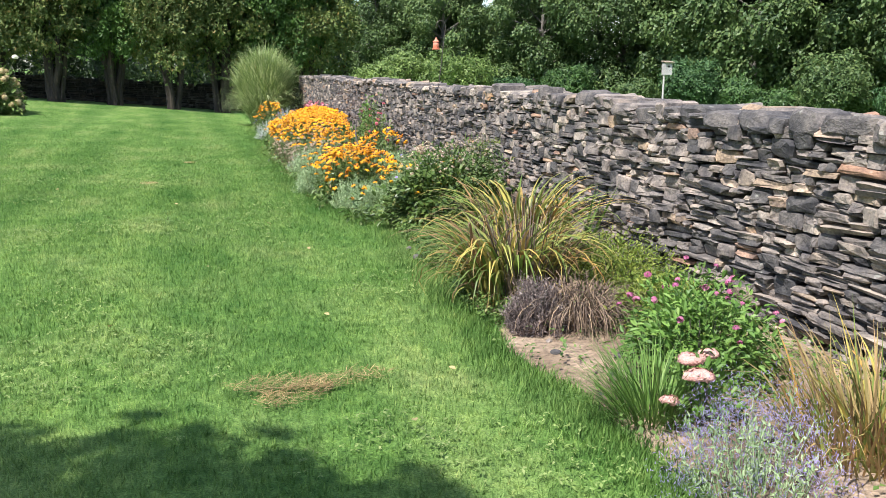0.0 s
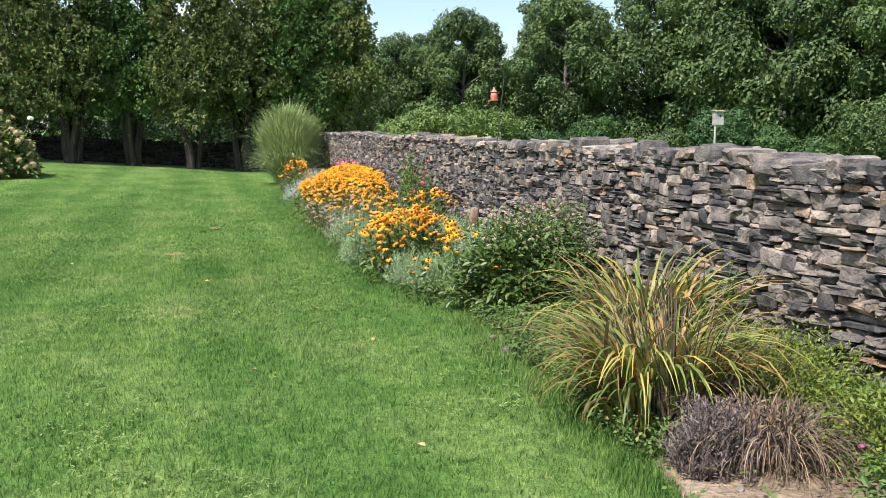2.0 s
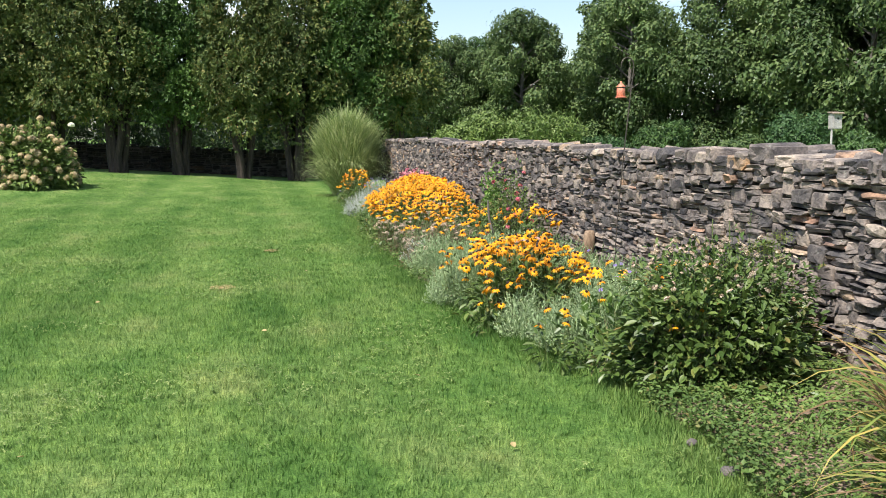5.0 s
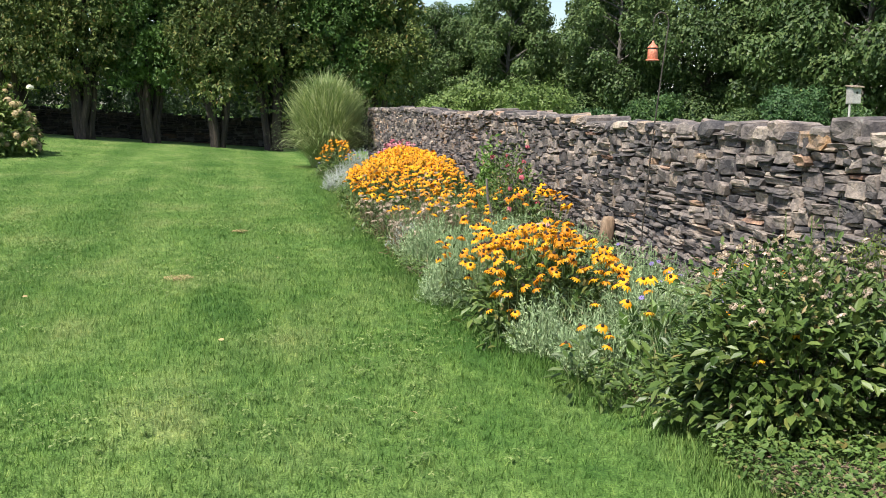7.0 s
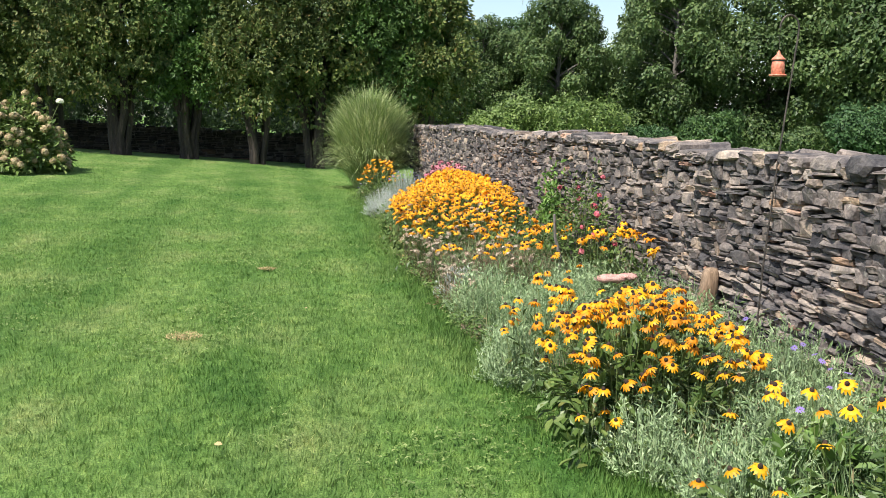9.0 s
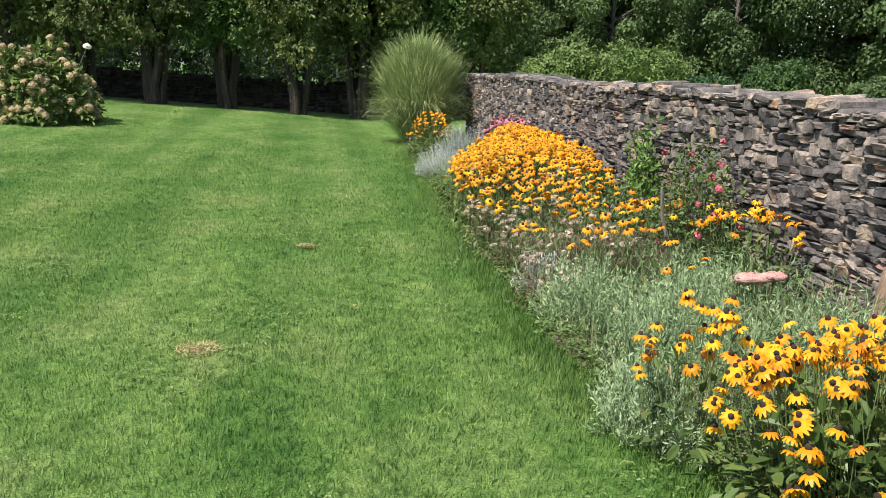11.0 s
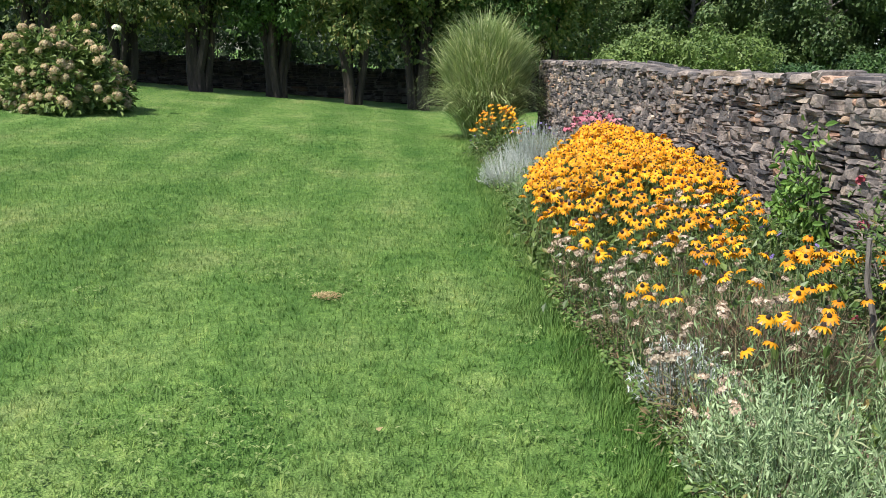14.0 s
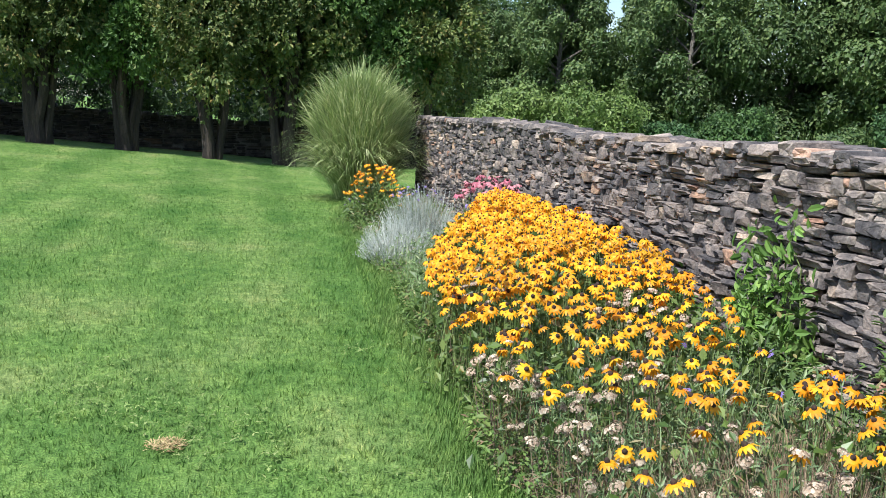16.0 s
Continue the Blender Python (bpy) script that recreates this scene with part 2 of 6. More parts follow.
class Soup:
    """Gathers points and faces of one mesh in blocks."""

    def __init__(self):
        self.v, self.f, self.m, self.n = [], [], [], 0

    def add(self, v, f, mat=0):
        v, f = np.asarray(v, float).reshape(-1, 3), np.asarray(f, int)
        self.v.append(v)
        self.f.append(f + self.n)
        self.m.append(np.full(len(f), mat))
        self.n += len(v)
        return self

    def scatter(self, tv, tf, pos, rot, size, mat=0):
        """Copies of a small template at the places pos, turned by rot (k,3,3), sized by size (k) or (k,3)."""
        pos, tv, tf = np.asarray(pos, float), np.asarray(tv, float), np.asarray(tf, int)
        size = np.asarray(size, float)
        if size.ndim == 1:
            size = size[:, None]
        local = tv[None] * size[:, None, :]
        v = np.einsum("kij,knj->kni", rot, local) + pos[:, None]
        f = tf[None] + (np.arange(len(pos)) * len(tv))[:, None, None]
        return self.add(v.reshape(-1, 3), f.reshape(-1, tf.shape[1]), mat)

    def mesh(self, name, mats, smooth=False):
        me = bpy.data.meshes.new(name)
        v = np.concatenate(self.v)
        sizes = np.concatenate([np.full(len(f), f.shape[1]) for f in self.f])
        loops = np.concatenate([f.ravel() for f in self.f])
        me.vertices.add(len(v))
        me.vertices.foreach_set("co", v.astype(np.float32).ravel())
        me.loops.add(len(loops))
        me.loops.foreach_set("vertex_index", loops.astype(np.int32))
        me.polygons.add(len(sizes))
        starts = np.concatenate([[0], np.cumsum(sizes)[:-1]])
        me.polygons.foreach_set("loop_start", starts.astype(np.int32))
        me.polygons.foreach_set("material_index", np.concatenate(self.m).astype(np.int32))
        me.polygons.foreach_set("use_smooth", np.full(len(sizes), smooth))
        for mt in mats if isinstance(mats, (list, tuple)) else [mats]:
            me.materials.append(mt)
        me.update(calc_edges=True)
        me.validate()
        return me


def part(name, geometry, mats, parent, label="", smooth=False):
    me = geometry.mesh(name, mats, smooth) if isinstance(geometry, Soup) else geometry
    ob = new(name, me)
    ob.parent = parent
    if label:
        tagged(ob, label)
    if name in ("stalk", "foliage", "twig_mass", "drooping_foliage", "flower_haze"):
        tagged(ob, kind="stuff")
    return ob


def thing(name, x, y, z, label, category, group=""):
    ob = new(name)
    ob.location = (x, y, z)
    ob.empty_display_size = 0.1
    bpy.context.view_layer.update()
    return tagged(ob, label, category, group)


def unit(v):
    v = np.asarray(v, float)
    return v / np.maximum(np.linalg.norm(v, axis=-1, keepdims=True), 1e-9)


def frames_along(z, spin=None):
    """Turns whose third column is the way z, with a random spin about it."""
    z = unit(z)
    k = len(z)
    a = rng.uniform(0, 2 * np.pi, k) if spin is None else np.asarray(spin)
    ref = np.stack([np.cos(a), np.sin(a), np.full(k, 0.123)], 1)
    x = unit(np.cross(ref, z))
    return np.stack([x, np.cross(z, x), z], 2)


def any_way(k, up=0.0):
    v = rng.normal(size=(k, 3))
    v[:, 2] += up
    return unit(v)


# a leaf lies along x from 0 to 1, its face up (z), folded at the rib
LEAF_V = [(0, 0, 0), (0.5, 0.27, 0.07), (1, 0, -0.05), (0.5, -0.27, 0.07)]
LEAF_F = [(0, 1, 2), (0, 2, 3)]
OVAL_V = [(0, 0, 0), (0.28, 0.2, 0.06), (0.66, 0.2, 0.05), (1, 0, -0.1), (0.66, -0.2, 0.05), (0.28, -0.2, 0.06)]
OVAL_F = [(0, 3, 2, 1), (0, 5, 4, 3)]
NARROW_V = [(0, 0, 0), (0.5, 0.1, 0.03), (1, 0, -0.08), (0.5, -0.1, 0.03)]


SPRIG_V = [(0, 0, 0), (0.45, 0.15, 0.03), (1, 0, -0.1), (0.45, -0.15, 0.03)]


def cluster_of(k, leaf_v, spread, seed):
    g = np.random.default_rng(seed)
    v, f = [], []
    for i in range(k):
        a, t = 2 * np.pi * i / k + g.uniform(-0.5, 0.5), g.uniform(-spread, spread * 0.4)
        c, s = math.cos(a), math.sin(a)
        p = np.array(leaf_v, float) * g.uniform(0.75, 1.1)
        p = np.stack([p[:, 0] * math.cos(t) - p[:, 2] * math.sin(t), p[:, 1], p[:, 0] * math.sin(t) + p[:, 2] * math.cos(t)], 1)
        v.append(np.stack([p[:, 0] * c - p[:, 1] * s, p[:, 0] * s + p[:, 1] * c, p[:, 2]], 1))
        f.append(np.array(LEAF_F) + 4 * i)
    return np.concatenate(v), np.concatenate(f)


CLUSTER3 = cluster_of(3, LEAF_V, 0.5, 1)
CLUSTER2 = cluster_of(2, [(0, 0, 0), (0.5, 0.34, 0.07), (1, 0, -0.05), (0.5, -0.34, 0.07)], 0.5, 2)
SPRAY_V = np.concatenate([np.array([(0, 0, 0), (0.6, w, 0.05), (1, 0, -0.12), (0.6, -w, 0.05)]) @ np.array([[math.cos(a), math.sin(a), 0.1], [-math.sin(a), math.cos(a), 0], [0, 0, 1]]) * s
                          for a, s, w in ((0.4, 1, 0.26), (-0.5, 0.85, 0.24))])
SPRAY_F = np.concatenate([np.array(LEAF_F) + 4 * i for i in range(2)])


def blades(soup, base, azim, length, lean, droop, width, segs=4, mat=0):
    """Arching blades: from base, leaning by lean radians from upright, bending on by droop to the tip."""
    k = len(base)
    t = np.linspace(0, 1, segs + 1)
    ang = lean[:, None] + droop[:, None] * t[None] ** 1.5
    step = (length / segs)[:, None]
    r = np.concatenate([np.zeros((k, 1)), np.cumsum(np.sin(ang[:, :-1]) * step, 1)], 1)
    z = np.concatenate([np.zeros((k, 1)), np.cumsum(np.cos(ang[:, :-1]) * step, 1)], 1)
    dx, dy = np.cos(azim)[:, None], np.sin(azim)[:, None]
    mid = np.stack([base[:, 0:1] + r * dx, base[:, 1:2] + r * dy, base[:, 2:3] + z], 2)
    w = width[:, None] * np.clip(1.15 * (1 - t[None] ** 2.2), 0.04, 1) * (0.6 + 0.4 * np.minimum(1, t[None] * 4))
    side = np.stack([-np.sin(azim), np.cos(azim), np.zeros(k)], 1)
    twist = rng.uniform(-0.7, 0.7, k)
    side = side * np.cos(twist)[:, None] + np.stack([dx[:, 0], dy[:, 0], np.zeros(k)], 1) * np.sin(twist)[:, None]
    a, b = mid - side[:, None] * w[..., None] / 2, mid + side[:, None] * w[..., None] / 2
    v = np.stack([a, b], 2).reshape(k, -1, 3)
    f = np.array([(2 * i, 2 * i + 1, 2 * i + 3, 2 * i + 2) for i in range(segs)])
    f = f[None] + (np.arange(k) * 2 * (segs + 1))[:, None, None]
    return soup.add(v.reshape(-1, 3), f.reshape(-1, 4), mat)


def tube(soup, pts, radii, sides=7, mat=0, wobble=0.0):
    pts = np.asarray(pts, float)
    way = unit(np.gradient(pts, axis=0))
    ref = np.array([0.31, 0.95, 0.05])
    x = unit(np.cross(way, ref))
    y = np.cross(way, x)
    a = np.linspace(0, 2 * np.pi, sides, endpoint=False)
    rr = np.asarray(radii, float)[:, None] * (1 + wobble * rng.uniform(-1, 1, (1, sides)))
    v = pts[:, None] + (x[:, None] * np.cos(a)[None, :, None] + y[:, None] * np.sin(a)[None, :, None]) * rr[..., None]
    f = [(i * sides + j, i * sides + (j + 1) % sides, (i + 1) * sides + (j + 1) % sides, (i + 1) * sides + j)
         for i in range(len(pts) - 1) for j in range(sides)]
    n = len(pts) * sides
    soup.add(v.reshape(-1, 3), f, mat)
    soup.add([*v[-1]], [tuple(range(sides))], mat)
    return soup


def smoothstep(a, b, x):
    t = np.clip((np.asarray(x, float) - a) / (b - a), 0, 1)
    return t * t * (3 - 2 * t)


def ground_z(x, y):
    """Level by the wall; the lawn climbs gently to the far left."""
    x, y = np.asarray(x, float), np.asarray(y, float)
    rise = 0.068 * np.clip(1.6 - x, 0, 14) * smoothstep(17, 35, y)
    fall = -0.5 * smoothstep(4.5, 14, x)
    return rise + fall


EDGE_Y = [-4, 0, 3.2, 5, 6.2, 7.7, 8.9, 9.9, 10.6, 11.8, 13.2, 14, 15.4, 17, 20.5, 25, 28.2]
EDGE_X = [1.6, 1.6, 1.62, 1.62, 1.62, 1.8, 1.76, 1.62, 1.55, 1.34, 1.35, 1.29, 1.32, 1.38, 1.45, 1.6, 2.0]


def bed_edge(y):
    return np.interp(y, EDGE_Y, EDGE_X) + 0.05 * np.sin(np.asarray(y) * 2.3) + 0.03 * np.sin(np.asarray(y) * 5.1)


# ---- ground ----
def build_ground():
    xs = np.concatenate([np.linspace(-900, -40, 12), np.linspace(-30, -15, 6), np.arange(-14, 14.1, 0.5), np.linspace(16, 40, 8), np.linspace(60, 900, 12)])
    ys = np.concatenate([np.linspace(-900, -30, 12), np.linspace(-20, -5, 5), np.arange(-4, 45, 0.7), np.linspace(48, 80, 8), np.linspace(100, 1500, 12)])
    gx, gy = np.meshgrid(xs, ys)
    z = ground_z(gx, gy)
    near = (np.abs(gx) < 20) & (gy > -6) & (gy < 46)
    z = z + np.where(near, 0.003 * np.sin(gx * 1.9 + gy) * np.sin(gy * 1.3), 0)
    nx, ny = len(xs), len(ys)
    idx = np.arange(nx * ny).reshape(ny, nx)
    f = np.stack([idx[:-1, :-1], idx[:-1, 1:], idx[1:, 1:], idx[1:, :-1]], -1).reshape(-1, 4)
    ob = new("ground", Soup().add(np.stack([gx, gy, z], -1).reshape(-1, 3), f).mesh("ground", TURF, True))
    tagged(ob, "green mown lawn with faint mowing bands and dry patches", "lawn", kind="structure")


def build_bed():
    ys = np.arange(-3, 28.2, 0.12)
    us = np.linspace(0, 1, 26)
    e = bed_edge(ys)
    gx = e[:, None] + us[None] * (3.25 - e)[:, None]
    gy = np.repeat(ys[:, None], len(us), 1)
    lump = np.array([[noise.noise((x * 2.1, y * 2.1, 3.0)) + 0.5 * noise.noise((x * 7, y * 7, 1.0)) for x, y in zip(rx, ry)] for rx, ry in zip(gx, gy)])
    z = ground_z(gx, gy) + 0.02 + 0.05 * np.sin(np.pi * np.clip(us, 0, 1))[None] + 0.03 * lump + np.clip(us - 0.5, 0, 1)[None] * 0.14
    z[:, 0] = ground_z(gx[:, 0], ys) - 0.05
    n = len(us)
    idx = np.arange(len(ys) * n).reshape(len(ys), n)
    f = np.stack([idx[:-1, :-1], idx[:-1, 1:], idx[1:, 1:], idx[1:, :-1]], -1).reshape(-1, 4)
    ob = new("flower_bed", Soup().add(np.stack([gx, gy, z], -1).reshape(-1, 3), f).mesh("flower_bed", SOIL, True))
    tagged(ob, "dry brown soil of the flower bed along the stone wall", "flower bed", kind="structure")


def bed_z(x, y):
    e = bed_edge(y)
    u = np.clip((np.asarray(x) - e) / (3.25 - e), 0, 1)
    return ground_z(x, y) + 0.02 + 0.05 * np.sin(np.pi * u) + np.clip(u - 0.5, 0, 1) * 0.14


def build_lawn_grass():
    s = Soup()

    def sow(k, x0, x1, y0, y1, h0, h1, w, lean=0.55, rise=None, fall=None):
        x, y = rng.uniform(x0, x1, k), rng.uniform(y0, y1, k)
        keep = x < bed_edge(y) + 0.1
        if rise:
            keep &= rng.random(k) < smoothstep(*rise, y)
        if fall:
            keep &= rng.random(k) > smoothstep(*fall, y)
        for bx, by, rad in BARE:
            keep &= (np.hypot(x - bx, y - by) > rad) | (rng.random(k) < 0.15)
        x, y = x[keep], y[keep]
        k = len(x)
        tall = np.array(rng.uniform(h0, h1, k)) * (0.8 + 0.5 * smoothstep(0.25, 0.02, bed_edge(y) - x))
        base = np.stack([x, y, ground_z(x, y) - 0.012], 1)
        a = rng.uniform(0, 2 * np.pi, k)
        tip = base + np.stack([np.cos(a) * tall * rng.uniform(0.1, lean * 1.6, k), np.sin(a) * tall * rng.uniform(0.1, lean * 1.6, k), tall], 1)
        b = a + rng.uniform(0.8, 2.3, k)
        side = np.stack([np.cos(b), np.sin(b), np.zeros(k)], 1) * (w * rng.uniform(0.6, 1.3, k))[:, None] / 2
        v = np.stack([base - side, base + side, tip], 1)
        s.add(v.reshape(-1, 3), np.arange(3 * k).reshape(k, 3))

    sow(310000, -3.2, 1.9, 1.5, 15.0, 0.026, 0.07, 0.0066, fall=(11, 15))
    sow(300000, -5.5, 1.9, 11.0, 29.0, 0.026, 0.064, 0.0088, rise=(10.5, 14), fall=(17, 29))
    sow(70000, -8.0, -3.0, 6.0, 27.0, 0.025, 0.055, 0.011, fall=(17, 27))
    sow(110000, -11.0, 2.2, 17.0, 35.0, 0.025, 0.05, 0.015, rise=(17, 27))
    k = 60000
    ey = rng.uniform(1.5, 27.5, k)
    ex = bed_edge(ey) + np.minimum(rng.normal(-0.03, 0.09, k), 0.15)
    keep = ~((ey > 3.5) & (ey < 5.2) & (ex > bed_edge(ey) + 0.05))
    ex, ey = ex[keep], ey[keep]
    k = len(ex)
    a = rng.uniform(0, 2 * np.pi, k)
    base = np.stack([ex, ey, np.where(ex > bed_edge(ey), bed_z(ex, ey) - 0.02, ground_z(ex, ey) - 0.01)], 1)
    tall = rng.uniform(0.03, 0.075, k)
    tip = base + np.stack([np.cos(a) * tall * 0.5, np.sin(a) * tall * 0.5, tall * 0.9], 1)
    side = np.stack([-np.sin(a), np.cos(a), np.zeros(k)], 1) * 0.0036
    s.add(np.stack([base - side, base + side, tip], 1).reshape(-1, 3), np.arange(3 * k).reshape(k, 3))
    k = 8000
    cx, cy = rng.uniform(-3.2, 1.75, k), rng.uniform(1.8, 19.0, k)
    keep = cx < bed_edge(cy) - 0.02
    cx, cy = np.repeat(cx[keep], 11), np.repeat(cy[keep], 11)
    k = len(cx)
    a = rng.uniform(0, 2 * np.pi, k)
    base = np.stack([cx + rng.normal(0, 0.014, k), cy + rng.normal(0, 0.014, k), ground_z(cx, cy) - 0.01], 1)
    tall = rng.uniform(0.03, 0.06, k)
    tip = base + np.stack([np.cos(a) * tall * 0.8, np.sin(a) * tall * 0.8, tall * 0.8], 1)
    side = np.stack([-np.sin(a), np.cos(a), np.zeros(k)], 1) * 0.0035
    s.add(np.stack([base - side, base + side, tip], 1).reshape(-1, 3), np.arange(3 * k).reshape(k, 3))
    ob = new("lawn_grass", s.mesh("lawn_grass", BLADE))
    tagged(ob, "short green lawn grass blades", "grass", kind="stuff")


def build_clover():
    """Clover and plantain growing in patches through the lawn."""
    k = 30000
    x, y = rng.uniform(-3.2, 1.7, k), rng.uniform(2.0, 18.0, k)
    patch = np.array([noise.noise((a * 0.9, b * 0.7, 2.0)) + 0.5 * noise.noise((a * 4, b * 4, 5.0)) for a, b in zip(x, y)])
    keep = (patch > 0.22) & (x < bed_edge(y) - 0.05)
    x, y = x[keep], y[keep]
    k = len(x)
    p = np.stack([x, y, ground_z(x, y) + rng.uniform(0.015, 0.045, k)], 1)
    s = Soup().scatter(*CLUSTER3, p, frames_along(unit(any_way(k) * 0.35 + np.array([0, 0, 1.0]))), rng.uniform(0.012, 0.03, k))
    tagged(new("lawn_clover", s.mesh("lawn_clover", CLOVER)), "patches of clover and small weeds in the lawn", "weeds", kind="stuff")


build_ground()
build_bed()


# ---- the dry stone wall ----
WALL_X, WALL_Y0, WALL_Y1, WALL_D = 3.03, -2.5, 27.55, 0.62


def wall_top(y):
    return 1.30 + 0.0035 * np.clip(y - 8, 0, 30) + 0.02 * np.sin(y * 0.9) + 0.012 * np.sin(y * 2.7 + 1)


def stone_shapes(count, seed, rounding=(0.24, 0.5), chamfer=0.87):
    """Rough stones, each within a unit box: y along the wall, z up, x outwards (the face at -x)."""
    g = np.random.default_rng(seed)
    out = []
    for _ in range(count):
        k = 8
        a = np.linspace(0, 2 * np.pi, k, endpoint=False) + g.uniform(-0.18, 0.18, k)
        ca, sa = np.cos(a), np.sin(a)
        power = g.uniform(*rounding)
        ring = np.stack([np.sign(ca) * np.abs(ca) ** power, np.sign(sa) * np.abs(sa) ** power], 1) * 0.5
        ring *= (1 + g.uniform(-0.15, 0.03, k))[:, None]
        tilt = g.uniform(-0.13, 0.13, 2)
        rings = []
        for depth, inset in ((0.5, 0.96), (-0.43, 1.0), (-0.5, chamfer)):
            r = ring * inset * (1 + g.uniform(-0.03, 0.03, k))[:, None]
            x = depth + (r @ tilt if depth < 0 else 0) + g.uniform(-0.03, 0.03, k)
            rings.append(np.stack([np.broadcast_to(x, k), r[:, 0], r[:, 1]], 1))
        v = np.concatenate(rings + [np.array([[-0.5 + g.uniform(-0.06, 0.05), g.uniform(-0.1, 0.1), g.uniform(-0.1, 0.1)]])])
        q = [(i * k + j, i * k + (j + 1) % k, (i + 1) * k + (j + 1) % k, (i + 1) * k + j) for i in range(2) for j in range(k)]
        t = [(2 * k + j, 2 * k + (j + 1) % k, 3 * k) for j in range(k)]
        out.append((v, np.array(q), np.array(t)))
    return out


SHAPES = stone_shapes(30, 5)
CAPS = stone_shapes(16, 6, (0.45, 0.8), 0.7)


def lay_stones(y0, y1, top, z0, seed, grow=1.0):
    """Fills the wall's face from the ground up, always at the lowest gap. Gives (y, z, wide, high, tilt) of each stone."""
    g = np.random.default_rng(seed)
    cell = 0.02
    n = int((y1 - y0) / cell)
    ys = y0 + cell * (np.arange(n) + 0.5)
    slim = np.interp(ys, [9.0, 13.0], [1.0, 0.62])
    limit = top(ys) - 0.095 * slim
    level = np.full(n, z0) + g.uniform(0, 0.02, n)
    stones = []
    for _ in range(16000):
        room = level - limit
        i = int(np.argmin(room))
        if room[i] > -0.02:
            break
        lo = hi = i
        while lo > 0 and level[lo - 1] < level[i] + 0.024:
            lo -= 1
        while hi < n - 1 and level[hi + 1] < level[i] + 0.024:
            hi += 1
        kind = g.random()
        band = 0.5 + 0.5 * math.sin(ys[i] * 0.8 + level[i] * 3)
        slabs = float(np.interp(level[i], [0.3, 0.85], [0.8, 0.56])) - 0.16 * band
        if kind < slabs:
            w, h = g.uniform(0.13, 0.42), g.uniform(0.018, 0.044)
        elif kind < 0.86:
            w, h = g.uniform(0.11, 0.28), g.uniform(0.04, 0.1)
        else:
            w, h = g.uniform(0.05, 0.12), g.uniform(0.02, 0.05)
        w = w * float(np.interp(ys[i], [6.0, 8.5], [0.92, 0.7]))
        w, h = w * grow, h * grow
        cells = max(2, min(hi - lo + 1, int(w / cell)))
        if hi - lo + 1 - cells < 3:
            cells = hi - lo + 1 if hi - lo + 1 < 20 else cells
        start = lo if g.random() < 0.5 else hi - cells + 1
        start = max(0, min(n - cells, start))
        base = float(level[start:start + cells].max())
        wide = cells * cell
        h = min(h, wide * 1.4)
        h = max(0.02, min(h, float(limit[start:start + cells].max()) + 0.03 - base))
        stones.append((ys[start] + wide / 2 - cell / 2, base + h / 2, wide, h, g.normal(0, 0.03) + (0.07 * math.sin(ys[start] * 0.7) if base < 0.5 else 0)))
        level[start:start + cells] = base + h
    y = y0
    while y < y1 - 0.1:
        w = min(g.uniform(0.12, 0.42) * float(np.interp(y, [6.0, 8.5], [1.0, 0.72])), y1 - y)
        thin = float(np.interp(y, [9.0, 13.0], [1.0, 0.6]))
        h = g.uniform(0.05, 0.12) * thin
        stones.append((y + w / 2, float(top(y + w / 2)) + 0.012 * thin * g.normal() - 0.1 * thin + h / 2, w, h + 0.02 * thin, g.normal(0, 0.06)))
        y += w
    return stones


